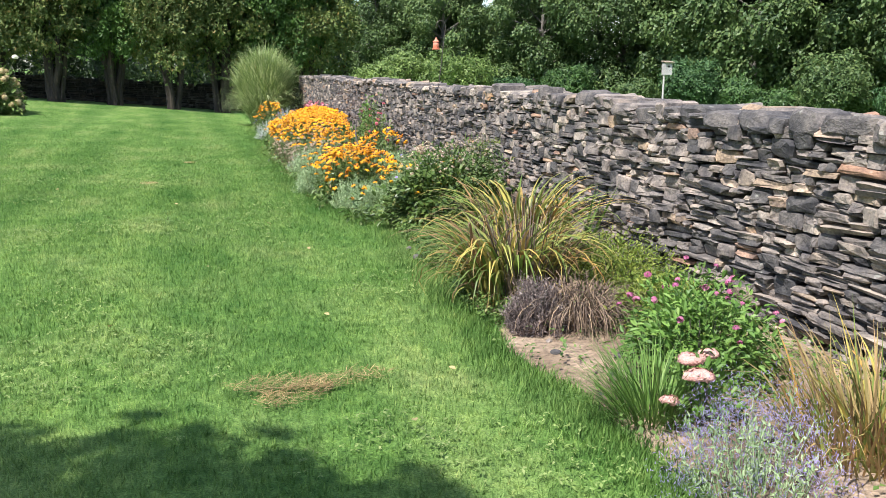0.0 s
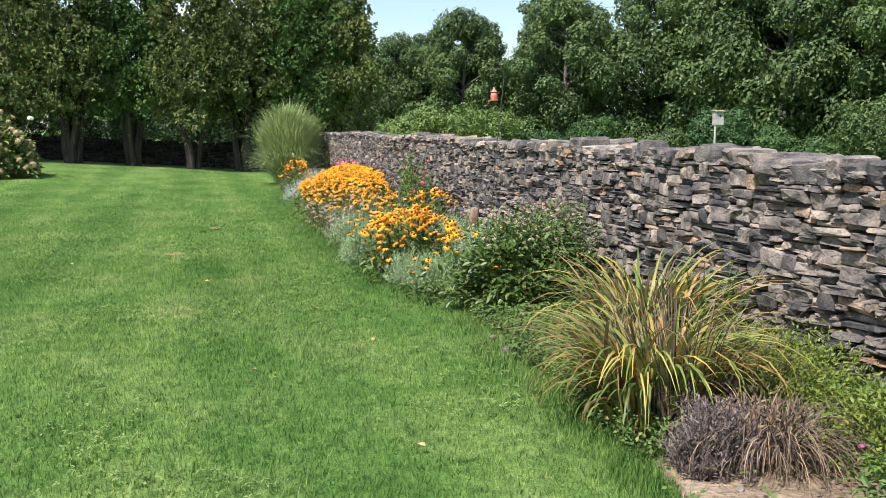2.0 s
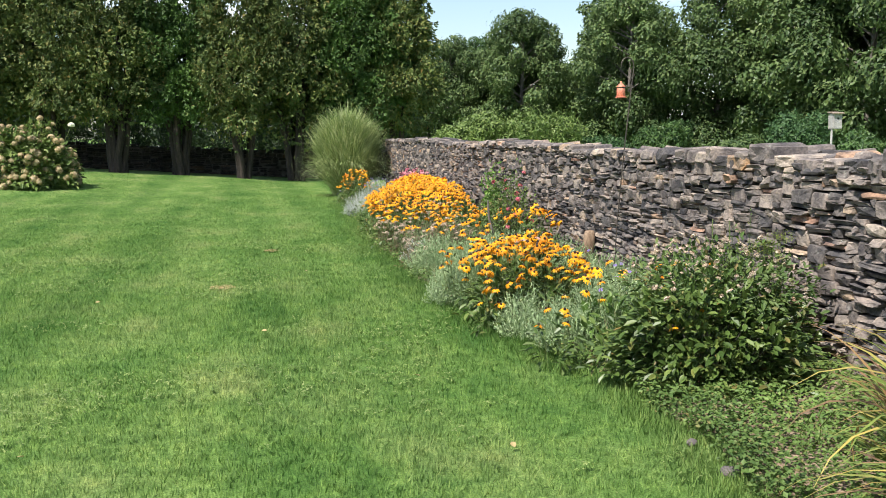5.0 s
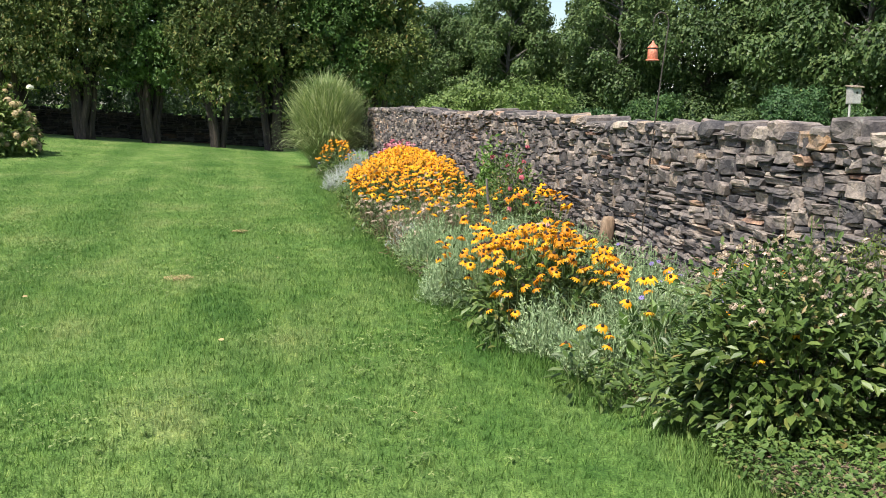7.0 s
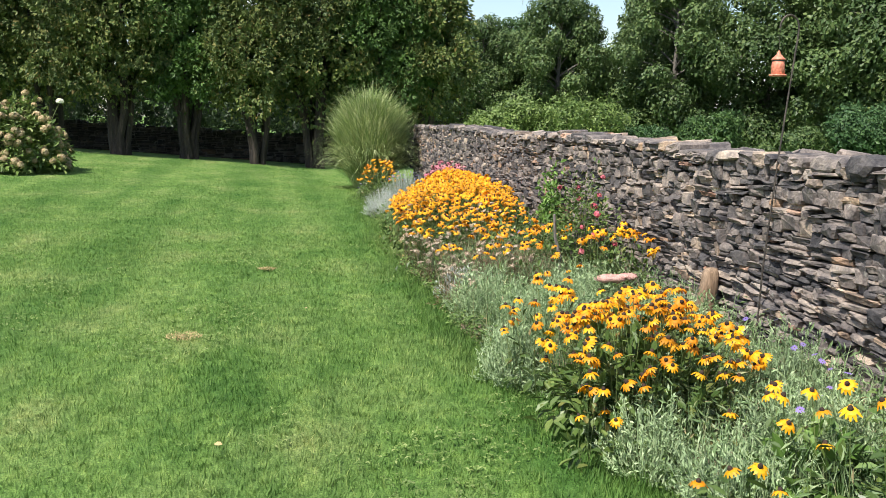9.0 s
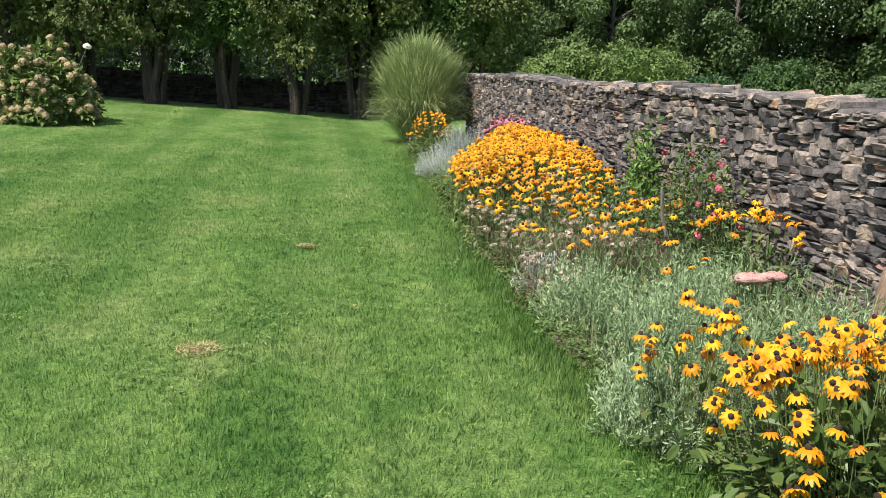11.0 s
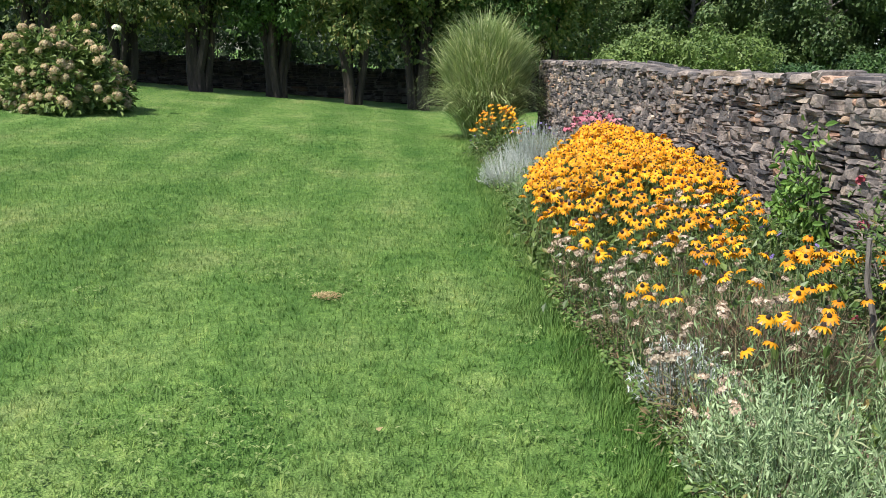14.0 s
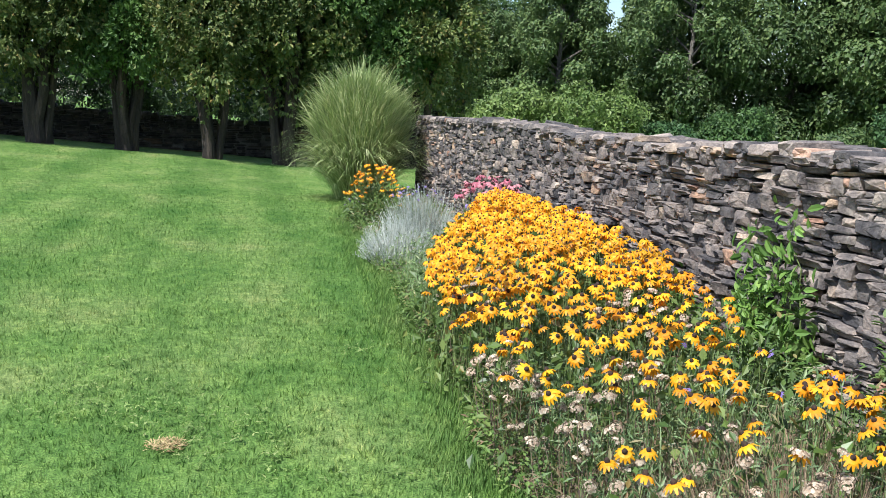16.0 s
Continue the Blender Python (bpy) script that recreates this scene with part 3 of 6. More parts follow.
def build_wall():
    ys = np.arange(WALL_Y0, WALL_Y1 + 0.01, 0.35)
    v, f = [], []
    for i, y in enumerate(ys):
        t = float(wall_top(y)) - 0.17
        v += [(WALL_X + 0.10, y, -0.15), (WALL_X + 0.10, y, t), (WALL_X + WALL_D - 0.05, y, t), (WALL_X + WALL_D, y, -0.3)]
        if i:
            a, b = 4 * (i - 1), 4 * i
            f += [(a + j, b + j, b + (j + 1) % 4, a + (j + 1) % 4) for j in range(4)]
    f += [(0, 1, 2, 3), tuple(4 * (len(ys) - 1) + j for j in (3, 2, 1, 0))]
    wall = new("wall_east", Soup().add(v, f).mesh("wall_core", STONE_CORE))
    tagged(wall, "dry stone garden wall of stacked grey and tan field stones", "stone wall", kind="structure")
    mass, g, pieces = Soup(), np.random.default_rng(3), 0
    shared = {}
    for y, z, w, h, tilt in lay_stones(WALL_Y0, WALL_Y1, wall_top, -0.05, 11):
        k = int(g.integers(len(SHAPES)))
        deep = g.uniform(0.16, 0.24)
        x = WALL_X + deep / 2 + float(np.clip(g.normal(0, 0.013), -0.03, 0.03))
        cap = False
        if z > wall_top(y) - 0.078:
            deep, cap = g.uniform(0.2, 0.3), True
            x = WALL_X - 0.012 + deep / 2 + g.uniform(-0.025, 0.02)
        size = np.array([deep, w * 1.05, h * 1.15])
        rot = np.array(Euler((tilt, g.normal(0, 0.03), g.normal(0, 0.03 + 0.1 * cap))).to_matrix())
        vv, q, t = CAPS[k % len(CAPS)] if cap else SHAPES[k]
        if 3.7 < y < 6.3 and pieces < 300 and z > 0.25 and not cap:
            pieces += 1
            if k not in shared:
                both = Soup()
                both.add(vv, q)
                both.f.append(t)
                both.m.append(np.zeros(len(t), int))
                shared[k] = both.mesh("stone", STONE_PIECE)
            ob = new("stone", shared[k])
            ob.parent = wall
            ob.matrix_basis = Matrix.Translation((x, y, z)) @ Matrix(rot.tolist()).to_4x4() @ Matrix.Diagonal((*size, 1))
        else:
            base = mass.n
            mass.add((vv * size) @ rot.T + np.array([x, y, z]), q)
            mass.f.append(t + base)
            mass.m.append(np.zeros(len(t), int))
    rust = Soup()
    vv, q, t = CAPS[3]
    rust.add(vv * np.array([0.26, 0.3, 0.12]), q)
    rust.f.append(t)
    rust.m.append(np.zeros(len(t), int))
    part("stone", rust, RUST_STONE, wall, "rust-stained orange top stone").location = (WALL_X + 0.11, 9.85, 1.235)
    # two more rows of top stones across the wall's thickness
    for row_x in (0.33, 0.5):
        y = WALL_Y0
        while y < WALL_Y1 - 0.2:
            w, hh = g.uniform(0.09, 0.26), g.uniform(0.07, 0.12)
            vv, q, t = CAPS[int(g.integers(len(CAPS)))]
            rot = np.array(Euler((g.normal(0, 0.07), g.normal(0, 0.1), g.normal(0, 0.25))).to_matrix())
            base = mass.n
            at = np.array([WALL_X + row_x + g.uniform(-0.03, 0.03), y + w / 2, float(wall_top(y)) - hh / 2 - 0.015 + g.normal(0, 0.016)])
            mass.add((vv * np.array([g.uniform(0.18, 0.25), w * 1.1, hh])) @ rot.T + at, q)
            mass.f.append(t + base)
            mass.m.append(np.zeros(len(t), int))
            y += w
    tagged(part("stone_facing", mass, STONE_MASS, wall), kind="stuff")
    # the end face, seen from past the clump of grass
    end = Soup()
    for i in range(11):
        for j in range(3):
            vv, q, t = SHAPES[(3 * i + j) % len(SHAPES)]
            base = end.n
            turned = np.stack([vv[:, 1], -vv[:, 0], vv[:, 2]], 1)
            end.add(turned * np.array([0.23, 0.2, 0.12]) + np.array([WALL_X + 0.1 + 0.2 * j, WALL_Y1 - 0.02, 0.06 + 0.115 * i]), q)
            end.f.append(t + base)
            end.m.append(np.zeros(len(t), int))
    tagged(part("end_stones", end, STONE_MASS, wall), kind="stuff")


def build_back_wall():
    """The low stone wall behind the cedars, with their shade put into the stone colour."""
    x0, x1, y = -20.0, 6.0, 37.2
    xs = np.arange(x0, x1 + 0.1, 0.5)
    top = np.array([0.98 + 0.068 * max(0, 0.4 - x) * 0.87 for x in xs])
    v, f = [], []
    for i, x in enumerate(xs):
        v += [(x, y + 0.1, -0.2), (x, y + 0.1, top[i] - 0.08), (x, y + 0.6, top[i] - 0.08), (x, y + 0.6, -0.2)]
        if i:
            a, b = 4 * (i - 1), 4 * i
            f += [(a + j, a + (j + 1) % 4, b + (j + 1) % 4, b + j) for j in range(4)]
    f += [(3, 2, 1, 0), tuple(4 * (len(xs) - 1) + j for j in range(4))]
    wall = new("wall_north", Soup().add(v, f).mesh("wall_core", STONE_CORE))
    tagged(wall, "low stone wall behind cedars, its shade put into the stone colour", "stone wall", kind="structure")
    s, g = Soup(), np.random.default_rng(9)
    for u, z, w, h, tilt in lay_stones(x0, x1, lambda q: np.interp(q, xs, top), 0.0, 17, 1.6):
        vv, q, t = SHAPES[int(g.integers(len(SHAPES)))]
        turned = np.stack([-vv[:, 1], vv[:, 0], vv[:, 2]], 1)
        base = s.n
        s.add(turned * np.array([w, 0.25, h]) + np.array([u, y + 0.12, z]), q)
        s.f.append(t + base)
        s.m.append(np.zeros(len(t), int))
    tagged(part("stone_facing", s, SHADED_STONE, wall), kind="stuff")


build_wall()
build_back_wall()


# ---- trees ----
def crown_points(blobs, count, inside=0.12):
    """Places and outward ways on the skin of a heap of ellipsoids (x, y, z, rx, ry, rz)."""
    blobs = np.asarray(blobs, float)
    area = blobs[:, 3] * blobs[:, 5]
    pick = rng.choice(len(blobs), count * 2, p=area / area.sum())
    n = any_way(count * 2)
    c, r = blobs[pick, :3], blobs[pick, 3:]
    p = c + n * r * (1.06 - np.abs(rng.normal(0, 0.2, (count * 2, 1)))) + rng.normal(0, 0.16, (count * 2, 3)) * r
    d = ((p[:, None] - blobs[None, :, :3]) / blobs[None, :, 3:]) ** 2
    buried = (d.sum(2) < 0.6).sum(1) > 0
    keep = ~buried | (rng.random(count * 2) < inside)
    return p[keep][:count], unit(n / r)[keep][:count]


def broadleaf_tree(name, label, seed, height, spread, leaves, leaf, mat, bare=0.12):
    global rng
    rng = np.random.default_rng(seed)
    root = thing(name, 0, 0, 0, label, "tree", "wood beyond the wall")
    g = rng
    tr = Soup()
    lean = g.uniform(-0.4, 0.4, 2)
    zs = np.linspace(-0.2, height * 0.8, 7)
    axis = np.stack([lean[0] * zs / height * 2, lean[1] * zs / height * 2, zs], 1)
    tube(tr, axis, np.linspace(0.17, 0.04, 7) * height / 9, 8, 0, 0.1)
    blobs = []
    for i in range(46):
        f = bare + (1 - bare) * (i + 0.5) / 46
        a = i * 2.4 + g.uniform(-0.4, 0.4)
        wide = spread * math.sin(math.pi * (0.12 + 0.85 * f)) ** 0.7
        r = wide * g.uniform(0.35, 0.82)
        z = height * f * 0.93
        c = np.array([math.cos(a) * r, math.sin(a) * r, z])
        s = spread * g.uniform(0.15, 0.34) * (1.15 - 0.45 * f)
        blobs.append((*c, s, s, s * g.uniform(0.65, 0.95)))
        foot = np.array([np.interp(z - s, axis[:, 2], axis[:, 0]), np.interp(z - s, axis[:, 2], axis[:, 1]), max(0.4, z - s * 1.2)])
        tube(tr, [foot, (foot + c) / 2 + (0, 0, 0.1), c], [0.05, 0.035, 0.012], 5)
    part("trunk", tr, GREY_BARK, root, "grey bark trunk and limbs")
    p, n = crown_points(blobs, leaves, 0.34)
    way = unit(n + any_way(len(p)) * 0.75 + np.array([0, 0, 0.35]))
    part("crown", Soup().scatter(*CLUSTER2, p, frames_along(way), leaf * g.uniform(0.7, 1.35, len(p))), mat, root)
    return root


def cedar_tree(name, seed, height, spread, leaves, mat, stems=4):
    global rng
    rng = np.random.default_rng(seed)
    g = rng
    root = thing(name, 0, 0, 0, "tall cedar with clustered bare trunks under dense scaly foliage", "tree", "row of cedars")
    tr = Soup()
    for i in range(stems):
        a = 2 * math.pi * i / stems + g.uniform(-0.4, 0.4)
        r0, r1 = g.uniform(0.07, 0.17), g.uniform(0.24, 0.5)
        zs = np.linspace(-0.15, height * 0.55, 8)
        u = np.clip(zs / 2.2, 0, 1.4)
        bend = g.uniform(-0.06, 0.06, (8, 2))
        rad = r0 + (r1 - r0) * u
        pts = np.stack([np.cos(a) * rad + bend[:, 0], np.sin(a) * rad + bend[:, 1], zs], 1)
        thick = g.uniform(0.075, 0.125)
        tube(tr, pts, thick * np.array([1.35, 1.05, 1.0, 0.95, 0.85, 0.7, 0.5, 0.3]), 9, 0, 0.16)
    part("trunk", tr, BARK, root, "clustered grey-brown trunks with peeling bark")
    blobs = []
    for i in range(52):
        f = i / 51
        z = 2.45 + (height - 2.8) * f
        wide = spread * (1 - 0.55 * f ** 1.6)
        a = i * 2.4 + g.uniform(-0.5, 0.5)
        r = wide * g.uniform(0.45, 0.72)
        s = wide * g.uniform(0.18, 0.38)
        blobs.append((math.cos(a) * r, math.sin(a) * r, z + g.uniform(-0.3, 0.3), s, s, s * g.uniform(0.8, 1.3)))
    blobs.append((0, 0, height * 0.55, spread * 0.62, spread * 0.62, height * 0.33))
    p, n = crown_points(blobs, leaves, 0.12)
    # sprays hang in tufts, with dark hollows between them
    tuft = np.array([noise.noise((a * 1.9, b * 1.9, c * 1.5)) + 0.5 * noise.noise((a * 4.5, b * 4.5, c * 3.6)) for a, b, c in p])
    keep = tuft > -0.08 - 0.22 * g.random(len(p))
    p, n = p[keep], n[keep]
    p = p + n * (0.34 * tuft[keep])[:, None]
    way = unit(n * 0.8 + any_way(len(p)) * 0.55 + np.array([0, 0, -0.25]))
    m = frames_along(way)
    m = np.stack([m[:, :, 2], m[:, :, 0], m[:, :, 1]], 2)
    part("crown", Soup().scatter(SPRAY_V, SPRAY_F, p, m, g.uniform(0.07, 0.17, len(p))), mat, root)
    return root


def build_trees():
    g = np.random.default_rng(21)
    kinds = [cedar_tree("cedar_tree", 31, 8.2, 1.85, 30000, CEDAR, 6), cedar_tree("cedar_tree", 32, 8.8, 1.75, 30000, CEDAR_GREEN, 7),
             cedar_tree("cedar_tree", 33, 7.8, 1.85, 30000, CEDAR, 5)]
    row = [(-4.3, 35.1, 0), (-2.43, 35.4, 1), (-0.52, 34.9, 2), (1.18, 35.0, 0), (3.1, 35.2, 1), (4.3, 35.6, 2),
           (-6.2, 35.3, 2), (-8.1, 35.2, 0), (-10.0, 35.4, 1), (-11.9, 35.3, 2)]
    used = set()
    for x, y, k in row:
        m = pose(x, y, float(ground_z(x, y)) - 0.02, 0, 0, g.uniform(0, 360))
        if k in used:
            copy_thing(kinds[k], m)
        else:
            kinds[k].matrix_basis = m
            used.add(k)
    sorts = [broadleaf_tree("maple_tree", "full green maple at the edge of the wood", 41, 10.5, 4.0, 19000, 0.16, WOODS_A),
             broadleaf_tree("ash_tree", "light green ash at the edge of the wood", 42, 9.5, 3.6, 18000, 0.16, WOODS_B),
             broadleaf_tree("oak_tree", "dark green oak at the edge of the wood", 43, 11.5, 4.2, 19000, 0.165, WOODS_C),
             broadleaf_tree("birch_tree", "slender green birch at the edge of the wood", 44, 9.0, 2.9, 14000, 0.15, WOODS_B)]
    line = [(-20, 62), (-12, 60), (-5, 62), (2, 60), (8.5, 62), (12.5, 60), (16.5, 58), (20.5, 56),
            (24, 52.5), (26.5, 49), (29, 45.5), (30.5, 42), (32, 38), (33.5, 34), (34.5, 30), (35.5, 26), (36.5, 21), (37.5, 15),
            (18, 66), (32, 55),
            (6, 65), (10.5, 66), (14.5, 64), (22, 60), (29, 52), (34, 43), (11, 57), (15, 55), (19, 52.5)]
    used = set()
    for i, (x, y) in enumerate(line):
        k = int(g.integers(4))
        if i < 4:
            k = i
        elif x > 18:
            k = 2 if y < 37 else (1, 3)[i % 2]
        want = float(np.interp(x, [-44, 7, 11, 14, 18, 22, 27, 36], [10, 8.6, 6.9, 7.7, 9.1, 10.6, 12.2, 13.0])) * g.uniform(0.93, 1.06)
        s = (want if i < 18 else want * 1.06) / (10.5, 9.5, 11.5, 9.0)[k]
        m = pose(x + g.uniform(-0.8, 0.8), y + g.uniform(-0.8, 0.8), float(ground_z(x, y)) - 0.1, 0, 0, g.uniform(0, 360))
        if k in used:
            ob = copy_thing(sorts[k], m)
        else:
            ob = sorts[k]
            ob.matrix_basis = m
            used.add(k)
        ob.scale = (s, s, s)
    shade = broadleaf_tree("shade_tree", "broad green maple standing on the open lawn", 47, 8.0, 3.0, 3000, 0.3, WOODS_A, 0.3)
    shade.matrix_basis = pose(-4.22, -0.68, 0)
    shade["group"] = "lawn tree"


def thicket(name, x, y, r, h, seed, mat, leaves=3600):
    global rng
    rng = np.random.default_rng(seed)
    root = thing(name, x, y, float(ground_z(x, y)), "leafy green thicket bush beyond the stone wall", "bush", "thicket bushes")
    st, blobs = Soup(), []
    for i in range(9):
        a = i * 2.4
        c = (math.cos(a) * r * 0.55, math.sin(a) * r * 0.55, h * rng.uniform(0.3, 0.75))
        blobs.append((*c, r * rng.uniform(0.3, 0.5), r * rng.uniform(0.3, 0.5), h * rng.uniform(0.22, 0.36)))
        tube(st, [(0.1 * math.cos(a), 0.1 * math.sin(a), -0.1), c], [0.03, 0.01], 5)
    part("stalk", st, GREY_BARK, root)
    p, n = crown_points(blobs, leaves)
    part("foliage", Soup().scatter(*CLUSTER3, p, frames_along(unit(n + any_way(len(p)) * 0.8)), rng.uniform(0.12, 0.24, len(p))), mat, root)
    return root


build_trees()
for i, (bx, by, br, bh) in enumerate([(9.2, 46, 1.8, 2.6), (12.0, 45, 2.1, 2.7), (6.5, 50, 1.6, 2.2), (15.4, 46, 1.8, 1.7), (18.0, 45, 1.5, 2.4), (20.4, 42.5, 1.7, 1.6), (22.6, 41, 1.4, 2.5),
                                      (24.4, 38, 1.8, 1.8), (26.2, 35.5, 1.5, 2.7), (27.6, 31.5, 1.9, 1.7), (28.8, 27.5, 1.5, 2.4), (30.0, 22.5, 1.9, 2.0), (31.0, 18.0, 1.6, 2.6)]):
    thicket("thicket_bush", bx, by, br, bh, 60 + i, BRIGHT if i < 2 else (WOODS_C, WOODS_A, WOODS_B)[i % 3])
for i in range(13):
    thicket("thicket_bush", -24 + 2.5 * i, 50.0 + (i % 3) * 1.0, 1.9, 3.6 + 0.4 * (i % 2), 80 + i, SHADED_HEDGE, 2200)


# ---- plants of the bed ----
DAYLILY = leaf_mat("daylily_blades", [(0, (0.10, 0.155, 0.035)), (0.35, (0.17, 0.235, 0.06)), (0.52, (0.28, 0.29, 0.085)), (0.68, (0.38, 0.31, 0.10)), (0.84, (0.31, 0.19, 0.085)), (1, (0.17, 0.10, 0.065))], 0.5, 2.0, 0.3)
DAYLILY_PIECE = leaf_mat("daylily_blade", [(0, (0.13, 0.2, 0.045)), (0.32, (0.23, 0.29, 0.075)), (0.5, (0.38, 0.37, 0.11)), (0.66, (0.5, 0.39, 0.11)), (0.8, (0.42, 0.23, 0.08)), (0.9, (0.34, 0.22, 0.12)), (1, (0.2, 0.12, 0.075))], 0.5, 4.0, 0.3, True)
DRY_BLADE = leaf_mat("withered_blades", [(0, (0.16, 0.2, 0.05)), (0.3, (0.30, 0.24, 0.10)), (0.7, (0.42, 0.30, 0.15)), (1, (0.24, 0.13, 0.08))], 0.7, 2.0, 0.25)
BROWN_WISP = leaf_mat("brown_wisps", [(0, (0.13, 0.09, 0.065)), (0.55, (0.22, 0.16, 0.115)), (1, (0.38, 0.29, 0.2))], 0.8, 3.0, 0.15)
TWIG = leaf_mat("dry_twigs", [(0, (0.07, 0.05, 0.045)), (0.55, (0.155, 0.11, 0.09)), (1, (0.34, 0.25, 0.18))], 0.8, 3.0, 0.0)
DEAD_HEAD = leaf_mat("spent_flowers", [(0, (0.07, 0.055, 0.06)), (0.6, (0.14, 0.11, 0.115)), (1, (0.24, 0.2, 0.2))], 0.8, 3.0, 0.0)
DARK_LEAF = leaf_mat("glossy_dark_leaves", [(0, (0.05, 0.092, 0.024)), (0.6, (0.092, 0.15, 0.038)), (0.93, (0.15, 0.205, 0.058)), (1, (0.22, 0.16, 0.06))], 0.4, 3.0, 0.2)
DARK_LEAF_PIECE = leaf_mat("glossy_dark_leaf", [(0, (0.05, 0.092, 0.024)), (0.6, (0.092, 0.15, 0.038)), (0.93, (0.15, 0.205, 0.058)), (1, (0.22, 0.16, 0.06))], 0.4, 3.0, 0.2, True)
FRESH_LEAF = leaf_mat("fresh_leaves", [(0, (0.075, 0.15, 0.033)), (0.6, (0.12, 0.225, 0.05)), (1, (0.2, 0.31, 0.085))], 0.5, 3.0, 0.3)
FRESH_BLADE = leaf_mat("fresh_blade", [(0, (0.075, 0.15, 0.033)), (0.6, (0.13, 0.23, 0.055)), (1, (0.24, 0.32, 0.1))], 0.5, 3.0, 0.3, True)
DRY_LEAF = leaf_mat("browning_leaves", [(0, (0.08, 0.10, 0.035)), (0.4, (0.14, 0.15, 0.06)), (0.7, (0.19, 0.13, 0.075)), (1, (0.27, 0.19, 0.12))], 0.6, 3.0, 0.2)
VINE_LEAF = leaf_mat("vine_leaves", [(0, (0.09, 0.18, 0.04)), (0.6, (0.15, 0.275, 0.06)), (1, (0.24, 0.37, 0.10))], 0.5, 3.0, 0.3)
WEED_LEAF = leaf_mat("weed_leaves", [(0, (0.075, 0.135, 0.034)), (0.5, (0.12, 0.205, 0.052)), (0.93, (0.18, 0.265, 0.08)), (1, (0.28, 0.23, 0.10))], 0.55, 2.0, 0.25)
LIME_LEAF = leaf_mat("lime_leaves", [(0, (0.11, 0.17, 0.03)), (0.6, (0.21, 0.28, 0.05)), (1, (0.34, 0.37, 0.09))], 0.5, 3.0, 0.3)
HYDRANGEA_LEAF = leaf_mat("hydrangea_leaves", [(0, (0.085, 0.14, 0.038)), (0.5, (0.145, 0.22, 0.058)), (1, (0.25, 0.31, 0.10))], 0.5, 2.0, 0.25)
BED_LEAF = leaf_mat("bed_leaves", [(0, (0.06, 0.11, 0.03)), (0.5, (0.10, 0.17, 0.045)), (0.9, (0.16, 0.22, 0.07)), (1, (0.28, 0.22, 0.10))], 0.55, 2.0, 0.25)
GREENERY = leaf_mat("light_shoots", [(0, (0.10, 0.17, 0.07)), (0.5, (0.18, 0.27, 0.125)), (0.9, (0.28, 0.36, 0.2)), (1, (0.36, 0.31, 0.18))], 0.6, 2.0, 0.2)
SILVER = leaf_mat("silver_leaves", [(0, (0.19, 0.28, 0.14)), (0.5, (0.31, 0.42, 0.235)), (1, (0.43, 0.53, 0.34))], 0.7, 2.0, 0.15)
PALE_SILVER = leaf_mat("pale_grey_stems", [(0, (0.30, 0.34, 0.32)), (0.5, (0.42, 0.46, 0.45)), (1, (0.55, 0.58, 0.60))], 0.7, 2.0, 0.1)
STEM = leaf_mat("green_stems", [(0, (0.10, 0.15, 0.05)), (1, (0.17, 0.22, 0.08))], 0.6, 2.0, 0.0)
REED = leaf_mat("banded_reed", [(0, (0.17, 0.25, 0.09)), (0.45, (0.30, 0.385, 0.15)), (0.8, (0.45, 0.51, 0.26)), (1, (0.66, 0.68, 0.42))], 0.5, 1.5, 0.25)
GOLD = leaf_mat("gold_petals", [(0, (0.70, 0.24, 0.006)), (0.4, (0.82, 0.35, 0.008)), (1, (0.90, 0.46, 0.012))], 0.5, 2.0, 0.2, True)
GOLD_MASS = leaf_mat("gold_petals_mass", [(0, (0.70, 0.24, 0.006)), (0.4, (0.82, 0.35, 0.008)), (1, (0.90, 0.46, 0.012))], 0.5, 2.0, 0.2)
CONE = rough_mat("dark_flower_cone", [(0.3, (0.02, 0.012, 0.008)), (0.7, (0.055, 0.03, 0.018))], 60, 400, 0.9, 0.8, 0.002)
MAGENTA = leaf_mat("magenta_petals", [(0, (0.42, 0.10, 0.26)), (1, (0.62, 0.26, 0.42))], 0.5, 2.0, 0.2, True)
PINK = leaf_mat("pink_petals", [(0, (0.48, 0.12, 0.20)), (1, (0.64, 0.27, 0.33))], 0.5, 2.0, 0.2, True)
ROSE_RED = leaf_mat("rose_petals", [(0, (0.42, 0.07, 0.12)), (1, (0.62, 0.18, 0.24))], 0.5, 2.0, 0.2, True)
SEDUM = rough_mat("stonecrop_pink", [(0.3, (0.52, 0.26, 0.225)), (0.7, (0.68, 0.41, 0.355))], 30, 180, 0.8, 1.0, 0.006)
VIOLET = leaf_mat("violet_petals", [(0, (0.17, 0.12, 0.42)), (1, (0.30, 0.22, 0.56))], 0.5, 2.0, 0.2, True)
VIOLET_MASS = leaf_mat("violet_haze", [(0, (0.22, 0.19, 0.40)), (1, (0.36, 0.32, 0.56))], 0.6, 2.0, 0.2)
CREAM = leaf_mat("dried_cream_flowers", [(0, (0.26, 0.19, 0.14)), (0.5, (0.44, 0.34, 0.27)), (1, (0.62, 0.53, 0.45))], 0.7, 2.0, 0.1)
MOPHEAD = leaf_mat("faded_mophead_petals", [(0, (0.32, 0.30, 0.13)), (0.5, (0.46, 0.36, 0.21)), (0.85, (0.50, 0.33, 0.23)), (1, (0.6, 0.54, 0.38))], 0.6, 2.0, 0.15)
WHITE_PETAL = leaf_mat("white_mophead_petals", [(0, (0.72, 0.72, 0.62)), (1, (0.84, 0.84, 0.78))], 0.6, 2.0, 0.15)
